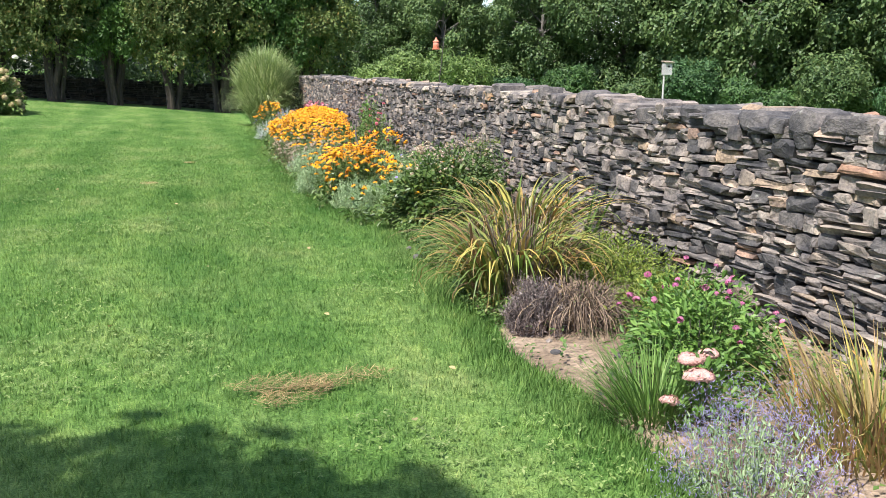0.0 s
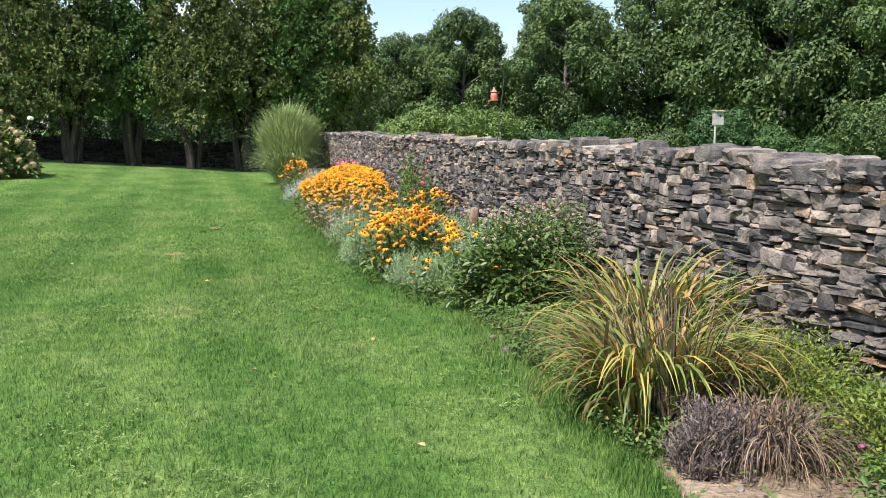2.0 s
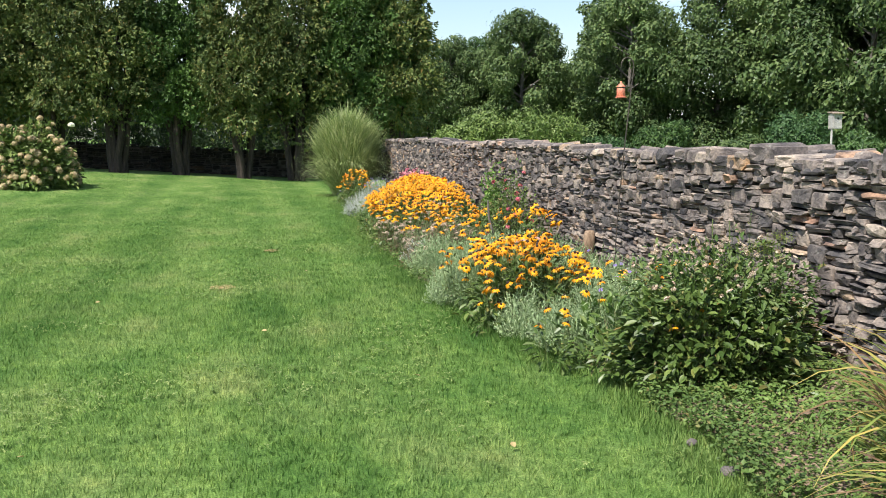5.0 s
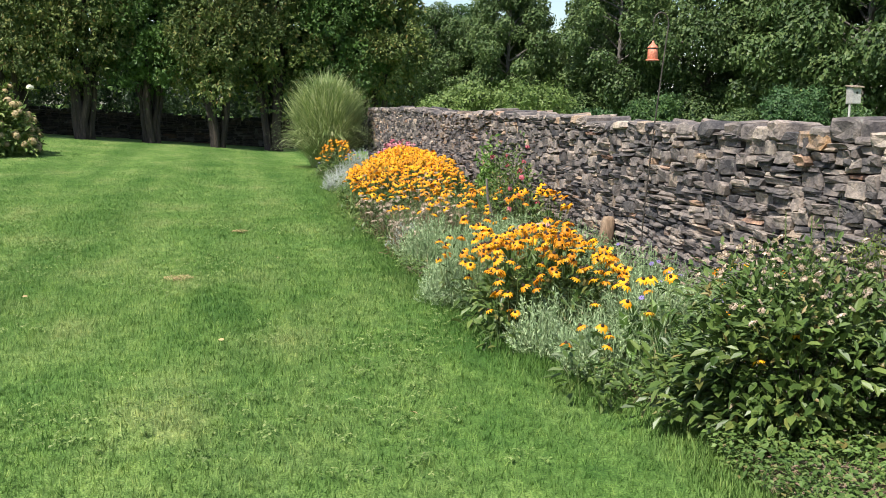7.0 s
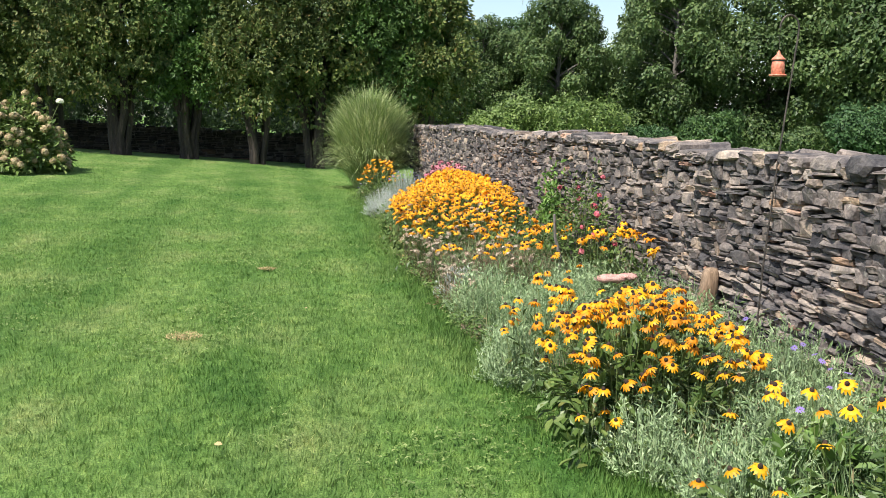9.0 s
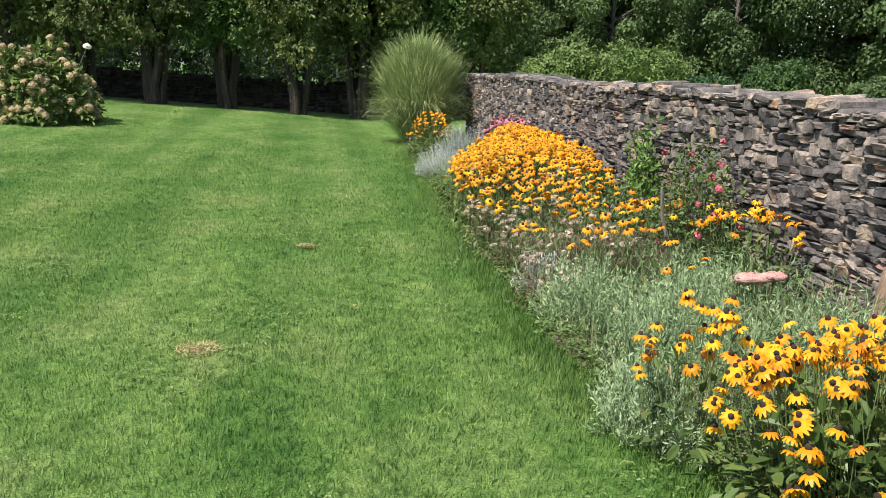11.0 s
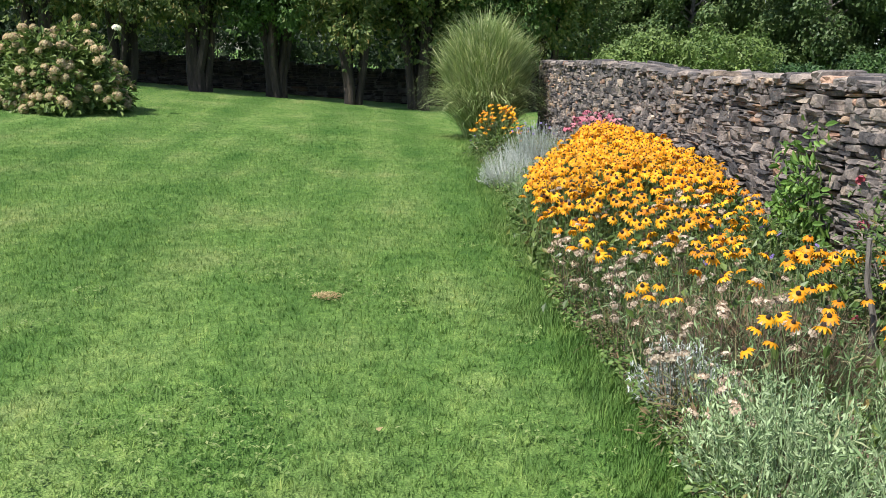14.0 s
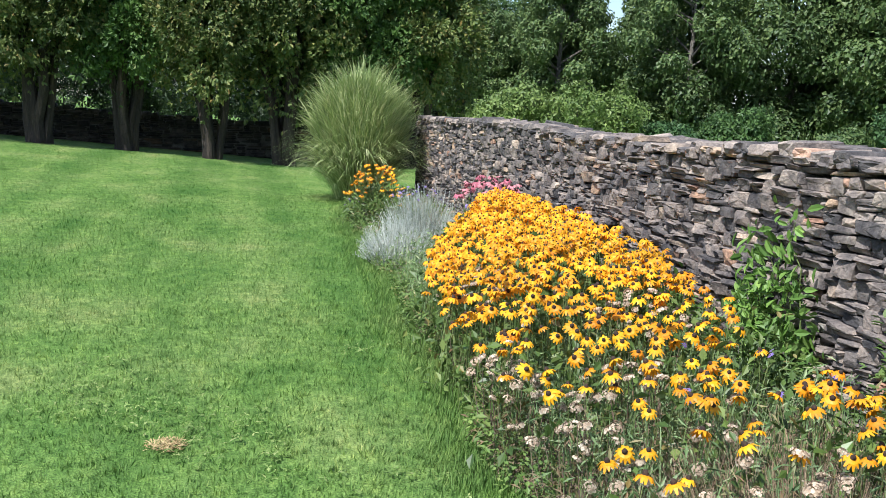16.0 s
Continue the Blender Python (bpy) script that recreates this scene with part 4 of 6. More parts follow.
HAY = leaf_mat("brown_hay", [(0, (0.17, 0.12, 0.055)), (0.6, (0.32, 0.23, 0.11)), (1, (0.48, 0.37, 0.19))], 0.8, 4.0, 0.1)
STRAW = leaf_mat("dry_straw", [(0, (0.30, 0.22, 0.11)), (0.6, (0.44, 0.34, 0.18)), (1, (0.56, 0.45, 0.27))], 0.8, 2.0, 0.1)


def leaf_frames(way, face):
    x = unit(way)
    z = unit(face - (face * x).sum(1, keepdims=True) * x)
    return np.stack([x, np.cross(z, x), z], 2)


def mound(k, rx, ry, h, hollow=0.55, low=0.02):
    """Places in a half dome, most of them near its skin, with the outward way."""
    n = any_way(k)
    n[:, 2] = np.abs(n[:, 2])
    r = hollow + (1.02 - hollow) * rng.random(k) ** 0.6
    lump = 1 + 0.13 * np.sin(n[:, 0] * 5 + n[:, 1] * 7) + 0.08 * np.sin(n[:, 1] * 11 + n[:, 2] * 9)
    p = n * (r * lump)[:, None] * np.array([rx, ry, h])
    p[:, 2] += low
    return p, n


def mound_leaves(soup, k, rx, ry, h, size, template=(OVAL_V, OVAL_F), hollow=0.55, mat=0, at=(0, 0, 0)):
    p, n = mound(k, rx, ry, h, hollow)
    way = n + any_way(k) * 0.8 + np.array([0, 0, -0.25])
    face = n * 0.6 + np.array([0, 0, 0.9]) + any_way(k) * 0.45
    return soup.scatter(*template, p + np.array(at), leaf_frames(way, face), size * rng.uniform(0.65, 1.3, k), mat)


def straight_stems(soup, feet, tips, thick, mat=0):
    k = len(feet)
    way = unit(tips - feet)
    side = unit(np.cross(way, any_way(k)))
    other = np.cross(way, side)
    mid = (feet + tips) / 2 + side * np.linalg.norm(tips - feet, axis=1, keepdims=True) * 0.05
    v = []
    for c, w in ((feet, 1.0), (mid, 0.85), (tips, 0.6)):
        for s, o in ((1, 0), (-0.5, 0.87), (-0.5, -0.87)):
            v.append(c + (side * s + other * o) * thick * w)
    v = np.stack(v, 1)
    f = np.array([(3 * i + j, 3 * i + (j + 1) % 3, 3 * i + 3 + (j + 1) % 3, 3 * i + 3 + j) for i in range(2) for j in range(3)])
    f = f[None] + (np.arange(k) * 9)[:, None, None]
    return soup.add(v.reshape(-1, 3), f.reshape(-1, 4), mat)


def daisy_petals(petals, r, droop, width, seed):
    g = np.random.default_rng(seed)
    s = Soup()
    for i in range(petals):
        a = 2 * math.pi * i / petals + g.uniform(-0.1, 0.1)
        ln = r * g.uniform(0.85, 1.08)
        d = droop * g.uniform(0.6, 1.4)
        c, sn = math.cos(a), math.sin(a)
        pts = []
        for u, w, z in ((0.2, 0.45, 0.0), (0.62, 1.0, -0.25 * d), (1.0, 0.35, -d)):
            for side in (-1, 1):
                x, y = ln * u, side * w * width / 2
                pts.append((x * c - y * sn, x * sn + y * c, z * r))
        s.add(pts, [(0, 1, 3, 2), (2, 3, 5, 4)])
    return s


def cone_shape(r, h):
    s = Soup()
    k = 7
    v = [(math.cos(2 * math.pi * j / k) * r * q, math.sin(2 * math.pi * j / k) * r * q, z * h) for q, z in ((0.85, -0.15), (1, 0.3), (0.6, 0.85)) for j in range(k)] + [(0, 0, h)]
    s.add(v, [(i * k + j, i * k + (j + 1) % k, (i + 1) * k + (j + 1) % k, (i + 1) * k + j) for i in range(2) for j in range(k)])
    s.f.append(np.array([(2 * k + j, 2 * k + (j + 1) % k, 3 * k) for j in range(k)]))
    s.m.append(np.zeros(k, int))
    return s


def puff(k, r, petal, flat=1.0, seed=1):
    """A ball or cushion of small petals."""
    g = np.random.default_rng(seed)
    n = unit(g.normal(size=(k, 3)))
    n[:, 2] = np.where(n[:, 2] < -0.4, -n[:, 2], n[:, 2])
    p = n * r * g.uniform(0.8, 1.05, (k, 1)) * np.array([1, 1, flat])
    ref = unit(g.normal(size=(k, 3)))
    x = unit(np.cross(n, ref))
    m = np.stack([x, np.cross(n, x), n], 2)
    s = Soup()
    s.scatter([(-0.5, 0, 0), (0, -0.5, 0.1), (0.5, 0, 0), (0, 0.5, 0.1)], [(0, 1, 2, 3)], p, m, petal * g.uniform(0.7, 1.3, k))
    return s


DAISY = [daisy_petals(12, 0.044, 0.5, 0.017, s).mesh("daisy_petals", GOLD) for s in (1, 2, 3)]
DAISY_SOUP = daisy_petals(11, 0.043, 0.5, 0.017, 4)
DAISY_CONE = cone_shape(0.0125, 0.019).mesh("daisy_cone", CONE, True)
BALM = puff(34, 0.019, 0.017, 0.7, 5).mesh("balm_petals", MAGENTA)
PINK_DAISY = daisy_petals(12, 0.042, 0.5, 0.014, 6).mesh("pink_petals", PINK)
ROSE = puff(26, 0.03, 0.03, 0.8, 7).mesh("rose_petals", ROSE_RED)
ASTER = daisy_petals(9, 0.024, 0.1, 0.009, 8).mesh("aster_petals", VIOLET)
FLATHEAD = puff(46, 0.045, 0.022, 0.3, 9).mesh("flat_flower_head", CREAM)
MOP = puff(110, 0.085, 0.045, 0.85, 10).mesh("mophead", MOPHEAD)
MOP_WHITE = puff(110, 0.085, 0.045, 0.85, 11).mesh("mophead_white", WHITE_PETAL)


def heads(root, name, meshes, places, ways, size, centre=None, label=""):
    """Flower heads as parts of their plant, with the centre as a sub-part where it shows."""
    m = frames_along(ways)
    for i in range(len(places)):
        ob = new(name, meshes[i % len(meshes)])
        ob.parent = root
        r = Matrix([list(map(float, row)) for row in m[i]]).to_4x4()
        s = float(size[i])
        ob.matrix_basis = Matrix.Translation([float(q) for q in places[i]]) @ r @ Matrix.Diagonal((s, s, s, 1))
        if label:
            ob["label"] = label
        if centre:
            part("flower_center", centre, None, ob)


def upward(k, tilt=0.5):
    return unit(np.stack([rng.normal(-0.18, tilt, k), rng.normal(-0.12, tilt, k), np.ones(k)], 1))


def dome_heads(k, rx, ry, h, flat=0.45):
    a, r = rng.uniform(0, 2 * np.pi, k), np.sqrt(rng.random(k))
    x, y = np.cos(a) * r * rx, np.sin(a) * r * ry
    z = h * (1 - flat * r ** 2.2) + rng.normal(0, 0.035, k)
    return np.stack([x, y, z], 1)


def black_eyed_susan(x, y, rx, ry, h, flowers, seed, label, leaves=900, flat=0.45, spread=None):
    global rng
    rng = np.random.default_rng(seed)
    z0 = float(bed_z(x, y))
    root = thing("black_eyed_susan", x, y, z0, label, "flowers", "black-eyed susans")
    p = dome_heads(flowers, rx, ry, h, flat) if spread is None else spread
    feet = p * np.array([0.62, 0.62, 0]) + np.array([0, 0, -0.04])
    part("stalk", straight_stems(Soup(), feet, p, 0.0022), STEM, root)
    s = Soup()
    if leaves:
        mound_leaves(s, leaves, rx * 0.92, ry * 0.92, h * 0.74, 0.066, hollow=0.35)
        part("foliage", s, DARK_LEAF, root)
    heads(root, "flower_head", DAISY, p, upward(flowers, 0.4), rng.uniform(0.64, 0.92, flowers), DAISY_CONE, "golden daisy flower with drooping petals")
    return root


def blade_clump(name, x, y, label, category, count, mat, foot, length, lean, droop, width, seed, segs=5, part_name="foliage"):
    global rng
    rng = np.random.default_rng(seed)
    root = thing(name, x, y, float(bed_z(x, y)), label, category)
    a, r = rng.uniform(0, 2 * np.pi, count), np.sqrt(rng.random(count)) * foot
    base = np.stack([np.cos(a) * r, np.sin(a) * r, np.full(count, -0.05)], 1)
    u = rng.random(count)
    blades(s := Soup(), base, a + rng.normal(0, 0.5, count), rng.uniform(*length, count), lean[0] + (lean[1] - lean[0]) * (0.5 * u + 0.5 * r / foot),
           rng.uniform(*droop, count) * (0.4 + 0.9 * r / foot), rng.uniform(*width, count), segs)
    part(part_name, s, mat, root)
    return root


def leafy_bush(name, x, y, rx, ry, h, leaves, size, mat, seed, label, category="bush", stems=40, hollow=0.5, template=(OVAL_V, OVAL_F)):
    global rng
    rng = np.random.default_rng(seed)
    z0 = float(bed_z(x, y)) if x > 1 else float(ground_z(x, y))
    root = thing(name, x, y, z0, label, category)
    p, n = mound(stems, rx * 0.8, ry * 0.8, h * 0.85, 0.7)
    part("stalk", straight_stems(Soup(), p * np.array([0.2, 0.2, 0]) + np.array([0, 0, -0.05]), p, max(0.003, 0.006 * h)), GREY_BARK, root)
    part("foliage", mound_leaves(Soup(), leaves, rx, ry, h, size, template, hollow), mat, root)
    return root


def silver_mound(name, x, y, rx, ry, h, count, seed, mat, label, leafy=True):
    """Fine upright stems set with small narrow leaves."""
    global rng
    rng = np.random.default_rng(seed)
    root = thing(name, x, y, float(bed_z(x, y)), label, "plant", "silver-leaved plants")
    count = int(count * 1.6)
    p, n = mound(count, rx, ry, h, 0.6)
    feet = p * np.array([0.55, 0.55, 0]) + np.array([0, 0, -0.04])
    part("stalk", straight_stems(Soup(), feet, p, 0.002), mat, root)
    s = Soup()
    k = 24 if leafy else 6
    t = np.tile(np.linspace(0.35, 1.0, k), count)
    q = np.repeat(feet, k, 0) * (1 - t[:, None]) + np.repeat(p, k, 0) * t[:, None] + rng.normal(0, 0.008, (count * k, 3))
    way = any_way(count * k, 0.7) + 0.7 * np.repeat(unit(p - feet), k, 0)
    s.scatter(SPRIG_V if leafy else NARROW_V, LEAF_F, q, leaf_frames(way, any_way(count * k, 1.0)), rng.uniform(0.016, 0.036, count * k))
    part("foliage", s, mat, root)
    return root


def single_blades(root, count, mat, foot, length, lean, droop, width, seed, sway=30):
    """Blades that can be told apart, each a part of its clump."""
    global rng
    rng = np.random.default_rng(seed)
    sorts = []
    for i in range(16):
        one = np.array([0.0])
        sorts.append(blades(Soup(), np.zeros((1, 3)), one, one + rng.uniform(*length), one + rng.uniform(*lean), one + rng.uniform(*droop), one + rng.uniform(*width), 9).mesh("blade", mat, True))
    for i in range(count):
        a, r = rng.uniform(0, 360), math.sqrt(rng.random()) * foot
        ob = new("blade", sorts[i % 16])
        ob.parent = root
        ob.matrix_basis = pose(r * math.cos(radians(a)), r * math.sin(radians(a)), -0.04, rng.normal(0, 6), rng.normal(0, 6), a + rng.normal(0, sway))


# by the start of the walk: sage, withered iris, tuft, stonecrop, bee balm
def build_near_bed():
    global rng
    sage = silver_mound("russian_sage", 1.78, 2.72, 0.27, 0.32, 0.4, 36, 101, SILVER, "wispy sage with a haze of small violet flowers")
    rng = np.random.default_rng(102)
    p, n = mound(5200, 0.3, 0.36, 0.44, 0.55)
    part("flower_haze", Soup().scatter(NARROW_V, LEAF_F, p, frames_along(any_way(5200)), rng.uniform(0.009, 0.019, 5200)), VIOLET_MASS, sage)
    iris = blade_clump("iris_clump", 2.45, 2.95, "withered tan and brown iris blades beside the wall", "plant", 400, DRY_BLADE, 0.3, (0.28, 0.6), (0.02, 0.6), (0.3, 1.8), (0.005, 0.014), 103)
    single_blades(iris, 90, DAYLILY_PIECE, 0.28, (0.35, 0.62), (0.02, 0.5), (0.3, 1.8), (0.008, 0.018), 113)
    tuft = blade_clump("grass_tuft", 1.84, 3.58, "tuft of thin green arching grass in the bed", "grass", 420, FRESH_LEAF, 0.13, (0.28, 0.46), (0.1, 0.9), (0.3, 1.2), (0.004, 0.008), 104)
    single_blades(tuft, 60, FRESH_BLADE, 0.12, (0.3, 0.48), (0.1, 0.7), (0.4, 1.3), (0.004, 0.009), 114)
    stone = leafy_bush("stonecrop", 2.0, 3.42, 0.16, 0.15, 0.28, 160, 0.05, FRESH_LEAF, 105, "stonecrop with flat dusty pink flower heads", "flowers", 9)
    for i, (dx, dy, dz, r) in enumerate([(-0.06, 0.04, 0.27, 0.06), (-0.07, -0.05, 0.23, 0.065), (0.04, 0.07, 0.28, 0.042), (-0.2, -0.06, 0.14, 0.04)]):
        cushion(stone, dx, dy, dz, r, r, 110 + i)
    balm = leafy_bush("bee_balm", 2.3, 4.02, 0.35, 0.44, 0.42, 3600, 0.042, VINE_LEAF, 106, "leafy bee balm with magenta flowers in front of the wall", "flowers", 40, 0.3)
    p = dome_heads(26, 0.4, 0.48, 0.52, 0.55)
    part("stalk", straight_stems(Soup(), p * np.array([0.7, 0.7, 0.3]), p, 0.002), STEM, balm)
    heads(balm, "flower_head", [BALM], p, upward(26, 0.5), rng.uniform(0.6, 1.0, 26), None, "magenta shaggy flower")
    # withered shrub and spent lavender
    rng = np.random.default_rng(107)
    dry = thing("dry_shrub", 2.1, 5.0, float(bed_z(2.1, 5.0)), "withered brown shrub of arching bare twigs", "bush")
    k = 520
    a, r = rng.uniform(0, 2 * np.pi, k), np.sqrt(rng.random(k)) * 0.17
    base = np.stack([np.cos(a) * r, np.sin(a) * r, np.full(k, -0.03)], 1)
    part("twig_mass", blades(Soup(), base, a + rng.normal(0, 0.5, k), rng.uniform(0.32, 0.6, k), rng.uniform(0.0, 0.5, k), rng.uniform(2.4, 4.6, k), rng.uniform(0.003, 0.006, k), 9), TWIG, dry)
    p, n = mound(900, 0.28, 0.28, 0.27, 0.4)
    part("foliage", Soup().scatter(NARROW_V, LEAF_F, p, frames_along(any_way(900)), rng.uniform(0.03, 0.06, 900)), TWIG, dry)
    lav = silver_mound("spent_lavender", 1.84, 5.0, 0.19, 0.22, 0.3, 190, 108, DEAD_HEAD, "spent grey lavender beside the dry shrub")
    lav["group"] = ""
    leafy_bush("catmint", 2.52, 4.82, 0.3, 0.36, 0.28, 3000, 0.028, LIME_LEAF, 129, "low bright green leafy mound beside the dry shrub", "plant", 14, 0.3)
    leafy_bush("catmint", 2.68, 5.75, 0.4, 0.6, 0.34, 5200, 0.024, LIME_LEAF, 109, "low green leafy mound against the wall foot", "plant", 20, 0.3)
    leafy_bush("catmint", 2.8, 5.1, 0.25, 0.4, 0.22, 800, 0.035, BED_LEAF, 119, "low green leafy mound against the wall foot", "plant", 14, 0.3)
    back = blade_clump("daylily_clump", 2.26, 6.55, "large daylily clump with yellowing and brown arching blades", "plant", 160, DAYLILY, 0.24, (0.5, 0.95), (0.0, 0.3), (1.3, 3.2), (0.014, 0.026), 124, 8)
    single_blades(back, 150, DAYLILY_PIECE, 0.26, (0.65, 1.1), (0.0, 0.18), (1.1, 3.0), (0.016, 0.03), 125)
    day = blade_clump("daylily_clump", 1.93, 5.74, "large daylily clump with yellowing and brown arching blades", "plant", 170, DAYLILY, 0.24, (0.4, 0.85), (0.0, 0.3), (1.6, 3.6), (0.014, 0.026), 120, 8)
    single_blades(day, 220, DAYLILY_PIECE, 0.26, (0.55, 1.0), (0.0, 0.15), (1.5, 3.7), (0.016, 0.03), 122)
    k = 300
    a, r = rng.uniform(0, 2 * np.pi, k), np.sqrt(rng.random(k)) * 0.26
    base = np.stack([np.cos(a) * r + 0.08, np.sin(a) * r - 0.06, np.full(k, -0.03)], 1)
    part("twig_mass", blades(Soup(), base, a, rng.uniform(0.35, 0.8, k), rng.uniform(0.0, 0.4, k), rng.uniform(0.1, 1.4, k), rng.uniform(0.004, 0.012, k), 4), TWIG, day, "brown withered flower stalks")
    blade_clump("daylily_clump", 2.5, 5.7, "low yellow-green daylily blades beside the dry shrub", "plant", 150, LIME_LEAF, 0.2, (0.3, 0.52), (0.2, 0.7), (1.0, 2.4), (0.009, 0.016), 123, 7)
    blade_clump("iris_fan", 2.78, 6.75, "green iris fan by the wall", "plant", 26, FRESH_LEAF, 0.08, (0.5, 0.75), (0.1, 0.5), (0.1, 0.5), (0.018, 0.028), 121, 5)


def cushion(root, dx, dy, dz, rx, ry, seed):
    """A flat, knobbly flower head."""
    g = np.random.default_rng(seed)
    s = Soup()
    a = np.linspace(0, 2 * np.pi, 14, endpoint=False)
    rim = 1 + 0.14 * np.sin(a * 3 + seed) + g.uniform(-0.08, 0.08, 14)
    v = []
    for q, z in ((0.55, -0.35), (1.0, -0.08), (0.85, 0.2), (0.45, 0.3)):
        v += [(math.cos(t) * rx * q * w, math.sin(t) * ry * q * w, z * min(rx, ry) + g.uniform(-0.006, 0.006)) for t, w in zip(a, rim)]
    v += [(0, 0, 0.3 * min(rx, ry))]
    s.add(v, [(i * 14 + j, i * 14 + (j + 1) % 14, (i + 1) * 14 + (j + 1) % 14, (i + 1) * 14 + j) for i in range(3) for j in range(14)])
    s.f.append(np.array([(42 + j, 42 + (j + 1) % 14, 56) for j in range(14)]))
    s.m.append(np.zeros(14, int))
    tips = puff(int(900 * rx), 1.0, 0.02 / rx, 0.35, seed)
    s.add(np.concatenate(tips.v) * np.array([rx, ry, min(rx, ry)]) * 0.98, tips.f[0])
    ob = part("flower_head", s, SEDUM, root, "flat dusty pink flower head", True)
    ob.location = (dx, dy, dz)
    part("flower_stalk", straight_stems(Soup(), np.array([[dx * 0.5, dy * 0.5, -0.03]]), np.array([[dx, dy, dz - 0.01]]), 0.005), STEM, root)


def build_middle_bed():
    global rng
    bush = leafy_bush("weigela_bush", 2.34, 8.8, 0.57, 0.62, 0.52, 4300, 0.066, DARK_LEAF, 130, "dense dark green bush with a few spent pale flowers", "bush", 70, 0.62)
    rng = np.random.default_rng(131)
    p, n = mound(2600, 0.57, 0.64, 0.54, 0.98)
    p, n = p[(n[:, 0] + n[:, 1] < -0.3)][:300], n[(n[:, 0] + n[:, 1] < -0.3)][:300]
    fm = leaf_frames(n + any_way(len(p)) * 0.7 + np.array([0, 0, -0.3]), n * 0.6 + np.array([0, 0, 0.9]) + any_way(len(p)) * 0.4)
    one_leaf = Soup().add(OVAL_V, OVAL_F).mesh("leaf", DARK_LEAF_PIECE)
    for i in range(len(p)):
        ob = new("leaf", one_leaf)
        ob.parent = bush
        ob.matrix_basis = Matrix.Translation([float(q) for q in p[i]]) @ Matrix([list(map(float, row)) for row in fm[i]]).to_4x4() @ Matrix.Scale(float(rng.uniform(0.05, 0.085)), 4)
    part("top_growth", mound_leaves(Soup(), 1700, 0.54, 0.66, 0.30, 0.042, hollow=0.3, at=(0.05, 0.05, 0.42)), BED_LEAF, bush, "thin lighter top growth")
    p = dome_heads(130, 0.52, 0.62, 0.76, 0.3)
    heads(bush, "spent_flower", [FLATHEAD], p, upward(130, 0.6), rng.uniform(0.2, 0.45, 130), None, "small spent pale flower")
    tall = silver_mound("tall_perennial", 2.78, 9.3, 0.3, 0.7, 0.86, 60, 132, BED_LEAF, "tall leafy stems going to seed before the wall")
    tall["group"] = ""
    for i, (x, y, rx, ry, h, c) in enumerate([(1.78, 9.75, 0.26, 0.35, 0.34, 110), (1.62, 10.25, 0.2, 0.3, 0.33, 90), (2.2, 10.0, 0.36, 0.4, 0.44, 150),
                                            (1.42, 11.75, 0.22, 0.4, 0.33, 120), (1.85, 12.5, 0.4, 0.5, 0.42, 220), (1.62, 13.35, 0.34, 0.5, 0.36, 200),
                                            (2.25, 13.2, 0.36, 0.5, 0.4, 190), (2.55, 12.2, 0.35, 0.6, 0.36, 160), (2.6, 10.9, 0.3, 0.5, 0.4, 130)]):
        silver_mound("artemisia", x, y, rx, ry, h, c, 140 + i, SILVER, "feathery grey-green artemisia mound in the bed")
    leafy_bush("foxglove_leaves", 2.1, 9.72, 0.26, 0.25, 0.24, 150, 0.11, FRESH_LEAF, 152, "broad green leaves low in the bed", "plant", 6, 0.4)
    black_eyed_susan(1.82, 10.8, 0.5, 0.58, 0.6, 215, 150, "dense clump of golden black-eyed susans", 1800, 0.38)
    rng = np.random.default_rng(153)
    for i, (x, y, rx, ry, h, k) in enumerate([(2.05, 9.7, 0.3, 0.45, 0.46, 10), (2.55, 9.55, 0.3, 0.4, 0.56, 8), (1.42, 10.42, 0.12, 0.22, 0.36, 8), (1.55, 9.35, 0.16, 0.3, 0.4, 5), (1.5, 11.5, 0.24, 0.22, 0.6, 30), (1.9, 9.0, 0.5, 0.5, 0.66, 5)]):
        black_eyed_susan(x, y, rx, ry, h, k, 160 + i, "few loose golden black-eyed susans on thin stems", 60, 0.4)
    black_eyed_susan(2.72, 13.7, 0.28, 0.5, 0.58, 34, 170, "golden black-eyed susans close to the wall", 260, 0.25)
    black_eyed_susan(1.95, 13.6, 0.45, 0.5, 0.52, 16, 171, "few loose golden black-eyed susans on thin stems", 60, 0.3)
    stone = leafy_bush("stonecrop", 2.42, 12.95, 0.14, 0.16, 0.3, 120, 0.05, SILVER, 172, "stonecrop with one long dusty pink flower head", "flowers", 8)
    cushion(stone, -0.03, 0, 0.31, 0.12, 0.075, 173)
    cushion(stone, 0.09, -0.03, 0.325, 0.07, 0.06, 174)
    seed_spike(2.72, 9.56, 0.88, 190)
    seed_spike(2.72, 9.33, 0.89, 191)
    goldenrod(2.72, 8.87, 0.84, 192)
    asters(2.35, 9.9, 0.35, 0.3, 0.42, 9, 175)
    asters(2.4, 10.7, 0.3, 0.35, 0.45, 7, 176)
    # the rose, with its stake, and the climbing vine
    rose = leafy_bush("rose_bush", 2.68, 14.5, 0.26, 0.66, 0.9, 3600, 0.04, BED_LEAF, 180, "straggly rose bush with pink blooms against the wall", "bush", 110, 0.2)
    p, n = mound(20, 0.28, 0.6, 0.9, 0.85)
    heads(rose, "bloom", [ROSE], p, n, rng.uniform(0.6, 1.0, 20), None, "pink rose bloom")
    stake = thing("garden_stake", 2.42, 14.35, float(bed_z(2.42, 14.35)), "thin crooked grey wooden stake standing in the bed", "stake")
